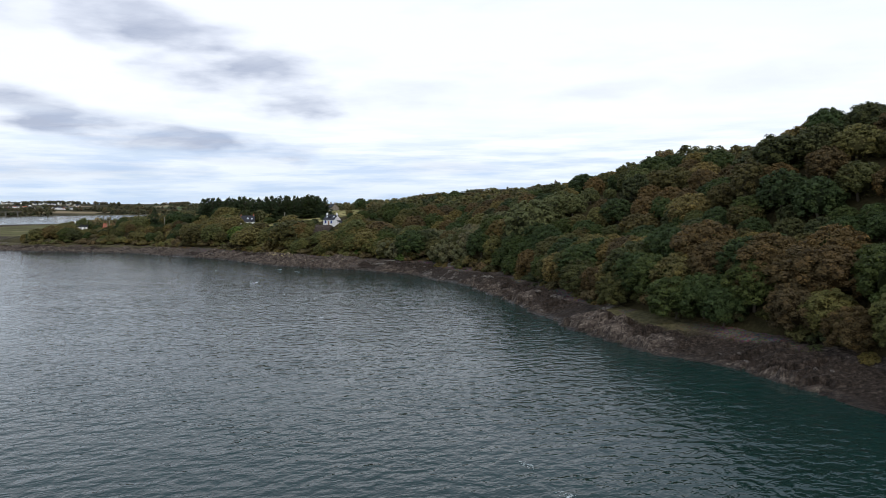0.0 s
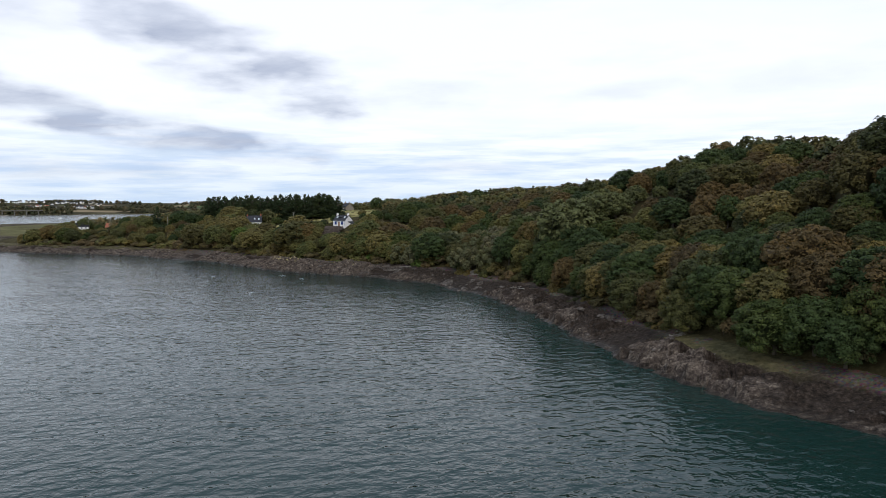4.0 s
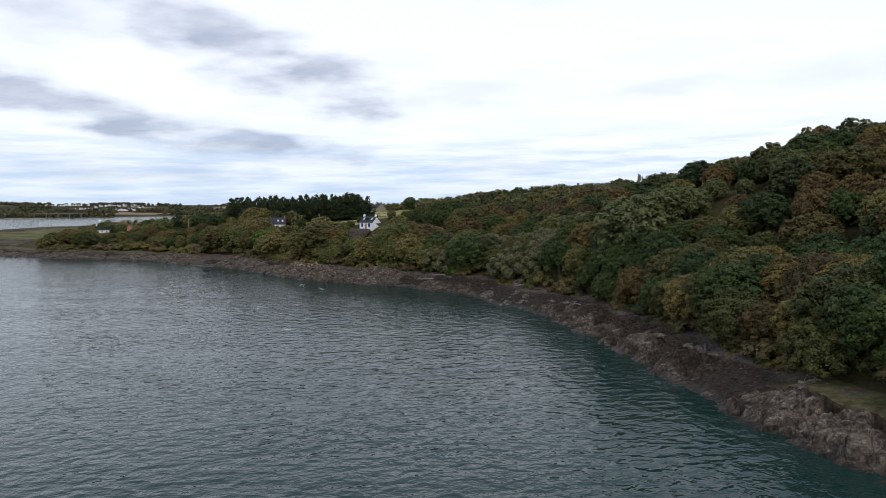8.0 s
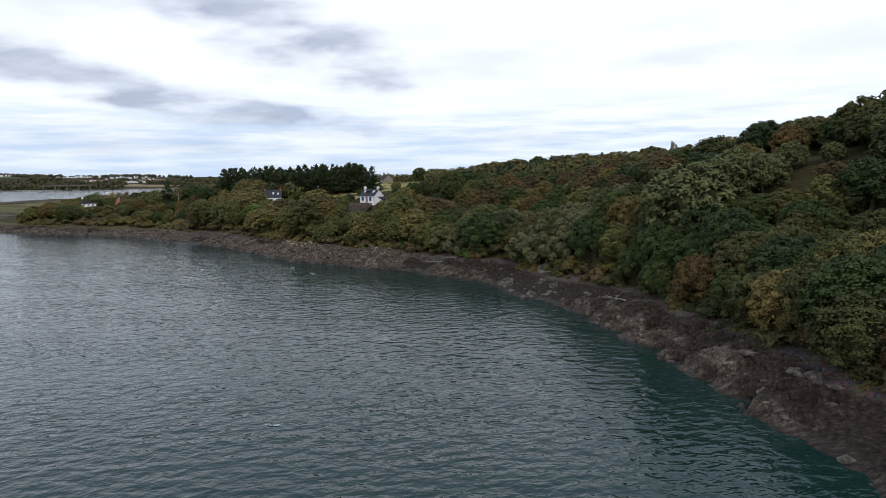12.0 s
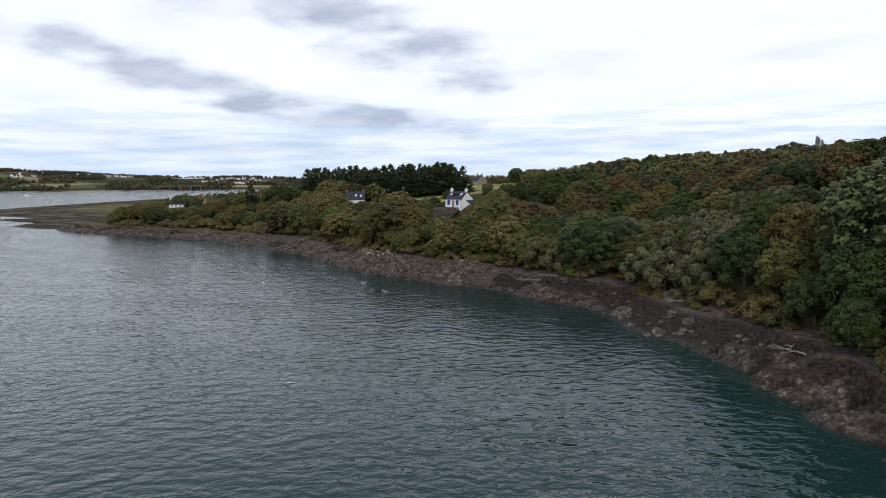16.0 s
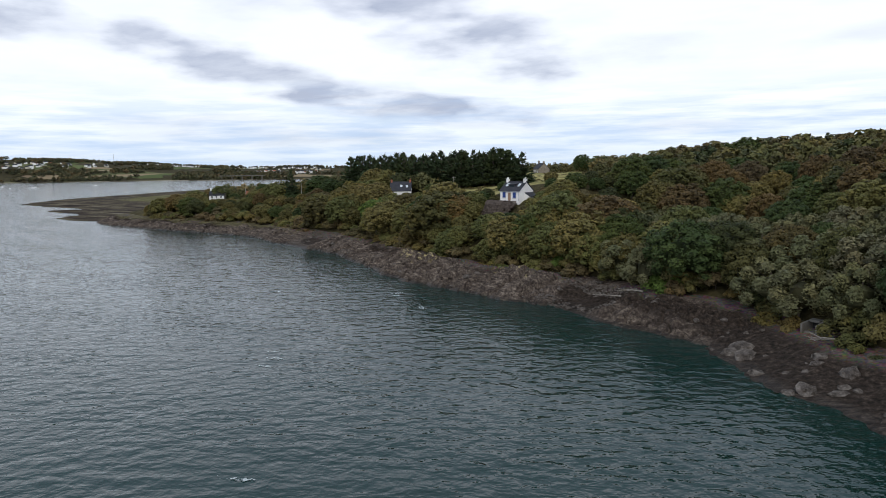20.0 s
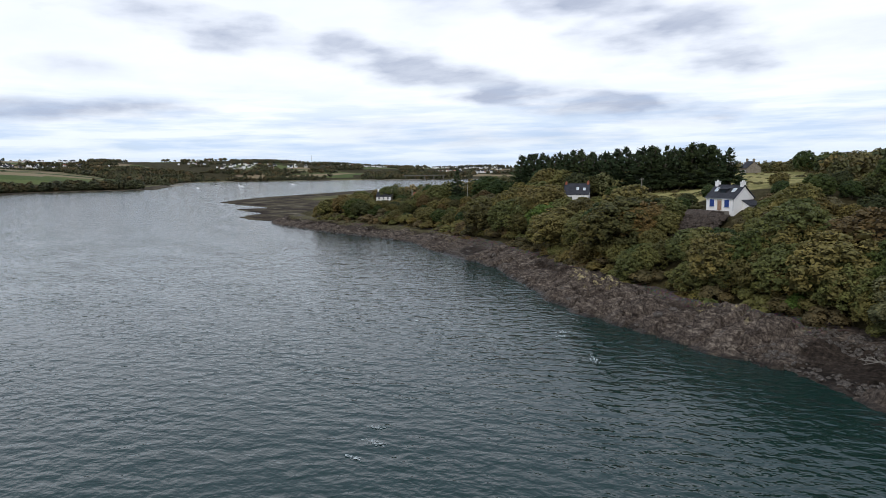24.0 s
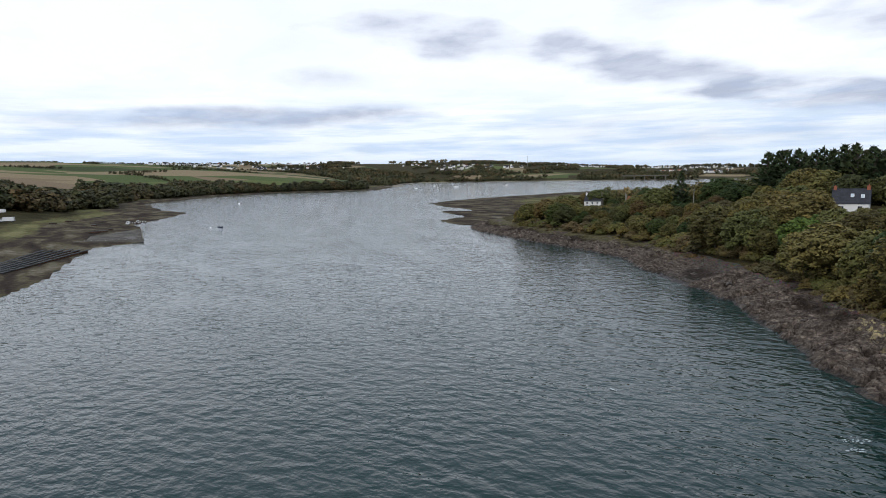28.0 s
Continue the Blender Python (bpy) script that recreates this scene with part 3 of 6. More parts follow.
# ---- the rocky foreshore ----
def resample(pts, step):
    """A smooth line through the points: its places and the way it runs."""
    p = np.array(pts, float)
    out = []
    for i in range(len(p) - 1):
        a, b, c, d = p[max(i - 1, 0)], p[i], p[i + 1], p[min(i + 2, len(p) - 1)]
        k = max(2, int(np.hypot(*(c - b)) / step))
        for t in np.arange(k) / k:
            out.append(0.5 * (2 * b + (c - a) * t + (2 * a - 5 * b + 4 * c - d) * t * t + (3 * b - a - 3 * c + d) * t ** 3))
    out = np.array(out)
    way = np.gradient(out, axis=0)
    for _ in range(14):
        way[1:-1] = (way[:-2] + way[1:-1] * 2 + way[2:]) / 4
    way /= np.hypot(way[:, 0], way[:, 1])[:, None]
    return out, way


LINE, WAY = resample(ROCKY, 0.42)
INWARD = np.stack((WAY[:, 1], -WAY[:, 0]), -1)
RUN = np.append(0, np.cumsum(np.hypot(*np.diff(LINE, axis=0).T)))


def reaches(s, spans, soft=5.0):
    """How strongly each place along the shore belongs to the spans (from, to, amount)."""
    out = np.zeros(np.shape(s))
    for a, b, k in spans:
        out = np.maximum(out, k * smooth(s, a - soft, a + soft) * (1 - smooth(s, b - soft, b + soft)))
    return out


def broken(u, v, seed):
    """Rock broken into tilted blocks: block height and closeness to a joint."""
    iu, iv = np.floor(u), np.floor(v)
    f1, f2, top = np.full(u.shape, 9.0), np.full(u.shape, 9.0), np.zeros(u.shape)
    for a in (-1, 0, 1):
        for b in (-1, 0, 1):
            cu, cv = iu + a + lattice(iu + a, iv + b, seed), iv + b + lattice(iu + a, iv + b, seed + 1)
            du, dv = u - cu, v - cv
            r = np.hypot(du, dv)
            tilt = (lattice(iu + a, iv + b, seed + 2) - 0.5) + 1.1 * (lattice(iu + a, iv + b, seed + 3) - 0.35) * du + 0.9 * (lattice(iu + a, iv + b, seed + 4) - 0.5) * dv
            near = r < f1
            f2 = np.where(near, f1, np.minimum(f2, r))
            top = np.where(near, tilt, top)
            f1 = np.where(near, r, f1)
    return top, f2 - f1


ROCKS = ((60, 88, 0.5), (100, 120, 0.9), (133, 172, 1.1), (186, 262, 0.9), (301, 327, 1.0), (340, 425, 1.2), (425, 472, 0.8), (494, 690, 0.65))


def foreshore():
    across = np.concatenate((np.linspace(-3.0, 9, 36), np.linspace(9.4, 19, 20)))
    s, d = np.meshgrid(RUN, across, indexing="ij")
    wob = (fbm(s / 7, s * 0 + 0.5, 4, 21) - 0.5) * 4.4 * (1 - smooth(d, 6, 16))
    x = LINE[:, 0:1] + INWARD[:, 0:1] * (d + wob)
    y = LINE[:, 1:2] + INWARD[:, 1:2] * (d + wob)
    rocky = reaches(s, ROCKS) * (0.75 + 0.5 * fbm(s / 14, d / 9, 2, 33))
    hollow = np.maximum(np.exp(-((s - 333) / 6.5) ** 2 - ((d - 8) / 4.5) ** 2), np.exp(-((s - 479) / 9) ** 2 - ((d - 8.5) / 4.5) ** 2))
    base = TERRACE * (np.clip(d, 0, 16) / 16) ** (1.05 - 0.45 * np.clip(rocky, 0, 1))
    u, v = s * 0.80 + d * 0.62, -s * 0.45 + d * 0.75                     # tilted beds across the shore
    slab = reaches(s, ((342, 452, 1.0), (500, 690, 0.5)), 9)                # long smooth slabs instead of blocks
    big, joint = broken(u / 3.0, v / 6.2, 41)
    small, joint2 = broken(u / 1.25, v / 2.1, 47)
    strata = fbm(u / 1.7, v / 12.0, 3, 61, True) - 0.5
    band = smooth(d, -1.2, 1.2) * (1 - smooth(d, 9.5, 14)) * np.clip(rocky, 0, 1.25) * (1 - 0.85 * reaches(s, ((138, 170, 1.0),), 6) * smooth(d, 6.5, 9.0))
    z = base + band * ((2.4 - 1.0 * slab) * big + 1.3 * strata + (0.8 - 0.4 * slab) * small - 0.8 * (1 - smooth(joint, 0.0, 0.16)) - 0.18 * (1 - smooth(joint2, 0.0, 0.2)) + 0.9 * (fbm(s / 6, d / 6, 3, 51) - 0.4))
    z = z + 2.0 * np.exp(-((s - 313) / 6.5) ** 2 - ((d - 3.6) / 3.4) ** 2) + 1.1 * reaches(s, ((346, 420, 1.0),), 8) * smooth(d, 2, 7) * (1 - smooth(d, 11, 15))
    z = z + 0.45 * (fbm(s / 4, d / 4, 3, 55) - 0.5) * smooth(d, 0, 3) - 1.1 * hollow
    z = np.where(d < 0.6, np.minimum(z, 0.5 + 0.62 * (d - 0.3)), z) + 0.24 * (fbm(s / 0.95, d / 0.95, 2, 81) - 0.5) * smooth(d, -0.5, 1)
    end = smooth(d, 15.5, 18.8)
    z = z * (1 - end) + (height(x, y) - 0.25) * end
    z[:, 0] = -2.0
    n, k = s.shape
    verts = np.stack((x, y, z), -1).reshape(-1, 3)
    faces = [(i * k + j, i * k + j + 1, (i + 1) * k + j + 1, (i + 1) * k + j) for i in range(n - 1) for j in range(k - 1)]
    ob = raw("rocky_shore", verts.tolist(), faces, ROCK, "structure", "jagged grey-brown rock shelf with dark seaweed and shingle at the water's edge", "rocks", smooth=False)
    patch = fbm(s / 13, d / 4.5, 4, 91)
    dark = 0.50 - 0.36 * np.clip(rocky, 0, 1) * (1 - smooth(d, 4.5, 8.5)) - 0.42 * smooth(s, 335, 345)
    weed = smooth(patch + dark - 0.62, -0.10, 0.10) * smooth(d, 0.4, 2.5) * (1 - smooth(d, 10.5, 13.5))
    weed = np.maximum(weed, smooth(hollow, 0.25, 0.45))
    shingle = smooth(d, 9.5, 12.5) * smooth(fbm(s / 12, d / 6, 3, 95), 0.33, 0.5)
    lichen = smooth(d, 6.5, 8.5) * (1 - smooth(d, 12, 14.5)) * np.maximum(reaches(s, ((352, 428, 1.0),), 8) * smooth(fbm(s / 9, d / 5, 2, 99), 0.42, 0.55), 0.3 * reaches(s, ((500, 560, 1.0),)))
    grass = np.maximum(reaches(s, ((136, 172, 1.0),), 6) * smooth(d, 8.0, 10.0), reaches(s, ((520, 690, 0.9),), 10) * smooth(d, 8, 11)) * smooth(fbm(s / 5, d / 3, 3, 97), 0.25, 0.45)
    wet = 1 - smooth(z + 0.35 * (patch - 0.5), 0.2, 0.75)
    for name, val in (("weed", weed), ("shingle", shingle), ("lichen", lichen), ("wet", wet), ("grass", grass)):
        ob.data.attributes.new(name, "FLOAT", "POINT").data.foreach_set("value", val.reshape(-1).astype(np.float32))
    return ob


foreshore()


# ---- trees ----
def ball(centre, radius, squash, seed, rings=3, seg=6):
    """A lumpy lobe as triangles."""
    v, f = [], []
    for i in range(rings + 1):
        th = math.pi * i / rings
        for j in range(seg):
            ph = 2 * math.pi * (j + 0.5 * (i % 2)) / seg
            n = Vector((math.sin(th) * math.cos(ph), math.sin(th) * math.sin(ph), math.cos(th)))
            r = radius * (0.86 + 0.28 * noise.noise(n * 1.7 + Vector((seed, seed * 0.7, 0))))
            v.append((centre[0] + n.x * r, centre[1] + n.y * r, centre[2] + n.z * r * squash))
    for i in range(rings):
        for j in range(seg):
            a, b, c, d = i * seg + j, (i + 1) * seg + j, (i + 1) * seg + (j + 1) % seg, i * seg + (j + 1) % seg
            if i < rings - 1:
                f.append((a, b, c))
            if i > 0:
                f.append((a, c, d))
    return np.array(v), np.array(f)


def sprays(lobes, middle, count, size, rng, droop=0.25, loose=0.42, needle=False):
    """Leaf sprays: small pointed blades over the outer side of each lobe. Gives their lobe as well."""
    areas = np.array([r * r for _, r, _ in lobes])
    pick = rng.choice(len(lobes), count, p=areas / areas.sum())
    c = np.array([lobes[i][0] for i in pick])
    r = np.array([lobes[i][1] for i in pick])
    q = np.array([lobes[i][2] for i in pick])
    out = c - np.asarray(middle)
    out /= np.maximum(np.linalg.norm(out, axis=1), 0.3)[:, None]
    n = rng.normal(size=(count, 3)) + out * 0.75 + (0, 0, 0.35)
    n /= np.linalg.norm(n, axis=1)[:, None]
    p = n * (r * rng.uniform(0.84, 1.10, count))[:, None]
    p[:, 2] *= q
    p = p + c
    facing = n + (0, 0, 0.22) + rng.normal(size=(count, 3)) * loose
    facing /= np.linalg.norm(facing, axis=1)[:, None]
    a = np.cross(facing, rng.normal(size=(count, 3)))
    if needle:
        a = out * (1, 1, 0.2) + (0, 0, 0.55) + rng.normal(size=(count, 3)) * 0.35
    a /= np.linalg.norm(a, axis=1)[:, None]
    b = np.cross(facing, a)
    b /= np.maximum(np.linalg.norm(b, axis=1), 0.05)[:, None]
    w = size * rng.uniform(0.6, 1.4, count)[:, None]
    long_, broad = (1.0, 0.26) if needle else (0.62, 0.46)
    down = np.zeros_like(p)
    down[:, 2] = -droop
    v = np.stack((p - a * w * 0.4 - b * w * broad, p - a * w * 0.4 + b * w * broad, p + a * w * long_ + down * w * 0.5), 1)
    return v.reshape(-1, 3), np.arange(count * 3).reshape(-1, 3), pick


def crown_arrays(kind, seed, count, size, detail=72, fine=True):
    """Vertices, triangles, spray marks and bough shades of a crown."""
    rng = np.random.default_rng(seed)
    lobes, middle = [], (0, 0, 4.5)
    if kind == "broad":                  # domed oak or chestnut, 10 m high: boughs set over a dome
        lean = rng.uniform(-0.5, 0.5, 2)
        for k in range(detail):
            t = (k + 0.5) / detail
            a, up_ = 2.39996 * k + rng.uniform(-0.3, 0.3), 1 - 1.62 * t
            reach = rng.uniform(0.86, 1.08)
            flat_ = math.sqrt(max(0.0, 1 - up_ * up_)) if up_ > 0 else 1.0 + 0.25 * up_
            big_ = rng.uniform(0.75, 1.3) * (46 / detail) ** 0.42
            lobes.append((np.array([4.1 * flat_ * reach * math.cos(a) + lean[0] * up_, 4.1 * flat_ * reach * math.sin(a) + lean[1] * up_, 4.7 + (4.3 if up_ > 0 else 4.6) * up_ * reach]), big_, 0.80))
        core = [(np.array([0, 0, 4.7]), 4.1, 1.0)]
    elif kind == "shrub":                # low, wide, reaching the ground, 4 m high
        middle, core = (0, 0, 1.0), []
        for k in range(11):
            a = 2.39996 * k + rng.uniform(0, 0.8)
            rad = 2.0 * math.sqrt((k + 0.5) / 11) * rng.uniform(0.7, 1.1)
            lobes.append((np.array([rad * math.cos(a), rad * math.sin(a), max(0.6, 2.9 - 0.9 * rad + rng.uniform(-0.4, 0.3))]), rng.uniform(0.7, 1.2), 0.85))
    elif kind == "willow":               # upright feathery boughs, 9 m high
        middle, core = (0, 0, 3.5), [(np.array([0, 0, 4.0]), 2.0, 1.5)]
        for k in range(20):
            a, t = 2.39996 * k + rng.uniform(0, 0.5), (k + 0.5) / 20
            rad = 3.1 * math.sqrt(max(0.02, 1 - (1.25 * t - 0.3) ** 2)) * rng.uniform(0.65, 1.05)
            lobes.append((np.array([rad * math.cos(a), rad * math.sin(a), 2.0 + 5.7 * t]), rng.uniform(0.65, 1.1), 1.5))
    elif kind in ("pine", "spire"):      # tall dark tiers, 16 m high
        core = [(np.array([0, 0, 5.5]), 1.9, 2.6)]
        for k in range(60):
            t = (k + 0.5) / 60
            a = 2.39996 * k
            rad = (2.6 * (1 - t) ** (0.85 if kind == "spire" else 0.7) + 0.05) * rng.uniform(0.45, 1.15)
            lobes.append((np.array([rad * math.cos(a), rad * math.sin(a), 1.4 + 14.0 * t - 0.12 * rad + rng.uniform(-0.3, 0.3)]), rng.uniform(0.45, 0.85) * (1.15 - 0.85 * t), 0.6 if t < 0.85 else 1.8))
        middle = (0, 0, 6.0)
    elif kind == "cedar":                # flat-topped dark pine, 16 m
        core, middle = [], (0, 0, 9.0)
        for k in range(22):
            a, t = 2.39996 * k, (k + 0.5) / 22
            rad = 3.6 * rng.uniform(0.35, 1.0) * (0.7 + 0.3 * math.sin(9 * t))
            lobes.append((np.array([rad * math.cos(a), rad * math.sin(a), 4.0 + 11.2 * t]), rng.uniform(0.8, 1.4), 0.42))
    V, F, base = [], [], 0
    for i, (c, r, q) in enumerate(lobes + core):
        v, f = ball(c, r * 0.80, q, seed * 3.1 + i, *((3, 6) if fine else (2, 5)))
        V.append(v), F.append(f + base)
        base += len(v)
    conifer = kind in ("pine", "spire", "cedar")
    v, f, pick = sprays(lobes + (core if kind == "broad" else []), middle, count, size, rng, 0.5 if kind == "willow" else 0.2, 0.6 if kind == "willow" else 0.45, conifer)
    V.append(v), F.append(f + base)
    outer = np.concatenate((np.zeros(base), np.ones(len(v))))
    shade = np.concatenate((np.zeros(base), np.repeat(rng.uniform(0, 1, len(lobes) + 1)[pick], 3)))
    return np.concatenate(V), np.concatenate(F), outer, shade


def mark(me, name, values):
    me.attributes.new(name, "FLOAT", "POINT").data.foreach_set("value", np.asarray(values, np.float32))


def crown_mesh(kind, seed, count, size, material, detail=72):
    v, f, spray, clump = crown_arrays(kind, seed, count, size, detail)
    me = bpy.data.meshes.new("crown")
    me.from_pydata(v.tolist(), [], f.tolist())
    me.materials.append(material)
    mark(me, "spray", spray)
    mark(me, "clump", clump)
    return me


def trunk_mesh(h, r, seed, boughs=5, spread=1.0):
    rng = random.Random(seed)
    bm = bmesh.new()
    p, q = Vector((0, 0, -1.0)), r * 1.25
    for k in range(4):
        n = Vector((rng.uniform(-0.25, 0.25), rng.uniform(-0.25, 0.25), h * (k + 1) / 4))
        tube(bm, p, n, q, q * 0.76, 8)
        p, q = n, q * 0.76
    for k in range(boughs):
        a, z = 2.4 * k + rng.uniform(0, 0.8), h * rng.uniform(0.35, 0.85)
        reach = h * rng.uniform(0.2, 0.34) * spread
        tube(bm, (0, 0, z), (reach * math.cos(a), reach * math.sin(a), z + h * rng.uniform(0.12, 0.28)), r * 0.4, r * 0.12, 6)
    me = bpy.data.meshes.new("trunk")
    bm.to_mesh(me)
    bm.free()
    me.materials.append(BARK)
    return me


TRUNKS = {"broad": [trunk_mesh(6.5, 0.28, s) for s in (1, 2)], "shrub": [trunk_mesh(1.8, 0.09, 3, 6)], "willow": [trunk_mesh(6.8, 0.16, 4, 9)],
          "pine": [trunk_mesh(13.5, 0.30, 5, 9, 0.3)], "spire": [trunk_mesh(13.5, 0.30, 7, 9, 0.3)], "cedar": [trunk_mesh(13.0, 0.36, 6, 9, 0.4)]}
CROWNS = {}


def crown_of(kind, material, variant, near=False):
    spec = {"broad": (5000, 0.35), "shrub": (1300, 0.32), "willow": (3600, 0.33), "pine": (1500, 0.85), "spire": (1500, 0.8), "cedar": (1800, 0.8)}[kind]
    if near:
        spec = {"broad": (8600, 0.26), "willow": (5600, 0.26)}[kind]
    key = (kind, material.name, variant, near)
    if key not in CROWNS:
        CROWNS[key] = crown_mesh(kind, 10 + variant * 7, *spec, material)
    return CROWNS[key]


def tree(name, kind, x, y, tall, material, label, category, group, wide=None, variant=None, z=None, near=False):
    full = {"broad": 10.0, "shrub": 4.0, "willow": 9.0, "pine": 16.0, "spire": 16.0, "cedar": 16.0}[kind]
    k = tall / full
    e = thing(name, (x, y, h_at(x, y) - 0.1 if z is None else z), float(RNG.uniform(0, 360)), label, category, group)
    e.scale = ((wide or 1.0) * k, (wide or 1.0) * k, k)
    v = int(RNG.integers(0, 6)) if variant is None else variant
    for nm, me in (("trunk", TRUNKS[kind][v % len(TRUNKS[kind])]), ("crown", crown_of(kind, material, v, near))):
        o = new(nm, me)
        o.parent = e
    return e


def spots(x0, x1, y0, y1, step, keep, seed):
    """Jittered grid of places that keep() lets stand."""
    rng = np.random.default_rng(seed)
    gx, gy = np.meshgrid(np.arange(x0, x1, step), np.arange(y0, y1, step * 0.87))
    gx = gx + (np.arange(gx.shape[0]) % 2)[:, None] * step / 2 + rng.uniform(-0.33, 0.33, gx.shape) * step
    gy = gy + rng.uniform(-0.33, 0.33, gx.shape) * step
    ok = keep(gx, gy)
    return list(zip(gx[ok].tolist(), gy[ok].tolist())), rng


CLEAR = ((-1, 264, 7.5), (8, 267, 8), (18, 269, 8), (25, 266, 6), (-111, 356, 9.5), (-183, 421, 10.0), (-333, 467, 7.0), (-322, 485, 7.0), (-297, 478, 6), (-164, 546, 11), (-182, 551, 9), (-299, 510, 5), (-37.5, 289, 4.0), (-78, 329, 3.0), (-117.4, 349.5, 3.5), (-112.5, 347.0, 3.5))
LOOKED_AT = ((-109, 354, 16.6, 9.0), (-184, 421, 19.4, 8.5), (-333, 465, 13.6, 8.0), (-168, 540, 27.0, 16), (-130, 380, 21.5, 10))


def open_ground(x, y):
    """True where no tree may stand: buildings, the meadow, the path."""
    bad = np.zeros(np.shape(x), bool)
    for cx, cy, r in CLEAR:
        bad |= np.hypot(x - cx, y - cy) < r
    sx = x + 0.25 * (y - 380)
    return bad | ((sx > -160) & (sx < -92) & (y > 366) & (y < 640))


def room(x, y, z):
    """Tallest growth that leaves the houses open towards the water."""
    best = 99.0
    for hx, hy, hz, wide in LOOKED_AT:
        wx, wy = -62 - hx, 200 - hy
        far = math.hypot(wx, wy)
        wx, wy = wx / far, wy / far
        along, off = (x - hx) * wx + (y - hy) * wy, abs((x - hx) * wy - (y - hy) * wx)
        if 0 < along < (240 if hy > 520 else 110) and off < wide + 0.02 * along:
            cap = hz + (29.0 - hz) * along / far - z
            best = min(best, max(cap, 3.6) if along > 15 else cap)
    return best


def in_wood(x, y):
    return x > -78 - 0.10 * (y - 330)


def depth(x, y):
    return float(inland(np.array([x]), np.array([y]), EAST)[0])


def woods():
    """The oak wood: a tall front along the shore, a lower strip behind it, then the hillside."""
    edge = lambda x, y: (inland(x, y, EAST) > 15.0) & (inland(x, y, EAST) < 27) & in_wood(x, y) & ~open_ground(x, y) & (y > 72)
    behind = lambda x, y: (inland(x, y, EAST) >= 27) & (inland(x, y, EAST) < 44) & in_wood(x, y) & ~open_ground(x, y) & (y > 72)
    upper = lambda x, y: (inland(x, y, EAST) >= 44) & (inland(x, y, EAST) < 84) & in_wood(x, y) & ~open_ground(x, y) & (y > 72) & (y < 400)
    front, rng = spots(-90, 110, 72, 350, 8.4, edge, 5)
    fill, _ = spots(-90, 110, 72, 350, 3.2, edge, 6)
    for x, y in fill:
        if min(math.hypot(x - p, y - q) for p, q in front) > 5.2:
            front.append((x, y))
    strip = spots(-90, 120, 72, 360, 6.4, behind, 7)[0]
    hillside = spots(-90, 140, 72, 400, 9.4, upper, 8)[0]
    for x, y, row in [(*p, 0) for p in front] + [(*p, 1) for p in strip] + [(*p, 2) for p in hillside]:
        d = depth(x, y)
        tall = float(rng.uniform(10.0, 13.5) if row == 0 else rng.uniform(5.5, 8.0) if row == 1 else rng.uniform(7.5, 11.5)) * (0.86 if d < 18 else 1.0)
        wide = float(rng.uniform(1.0, 1.3))
        u = rng.uniform()
        rusty = (0.45 if 112 < y < 166 else 0.10) if row == 0 else 0.05 if row == 1 else (0.28 if y < 260 else 0.12)
        gold = rusty + (0.10, 0.03, 0.06)[row]
        olive = gold + (0.16, 0.05, 0.12)[row]
        # Shade behind the front row is put into colour: mostly dark-leaved trees there.
        dark = olive + (0.36, 0.65, 0.30)[row]
        if y > 283 and row < 2 and u < 0.66:
            tree("willow_tree", "willow", x, y, min(tall, 9.6), LEAF_PALE, "grey-green willow with thin upright boughs above the shore", "tree", "willows by the shore", 1.25 * wide, near=row == 0)
        elif u < rusty:
            tree("autumn_tree", "broad", x, y, tall, LEAF_RUST, "rust-brown autumn oak on the wooded bank", "tree", "trees of the wooded bank", wide, near=row == 0)
        elif u < gold:
            tree("yellowing_tree", "broad", x, y, tall, LEAF_GOLD, "olive-yellow broadleaf tree on the wooded bank", "tree", "trees of the wooded bank", wide, near=row == 0)
        elif u < olive:
            tree("olive_tree", "broad", x, y, tall, LEAF_SPIT, "olive-green oak with a rounded crown on the bank", "tree", "trees of the wooded bank", wide, near=row == 0)
        elif u < dark:
            tree("dark_tree", "broad", x, y, tall, LEAF_DARK, "dark green broadleaf tree on the wooded bank", "tree", "trees of the wooded bank", wide, near=row == 0)
        else:
            tree("oak_tree", "broad", x, y, tall, LEAF, "green oak with a dense rounded crown on the bank", "tree", "trees of the wooded bank", wide, near=row == 0)


GAPS = [tuple(LINE[int(np.searchsorted(RUN, s))] + INWARD[int(np.searchsorted(RUN, s))] * 13.0) for s in (330, 338, 472, 480, 487)]


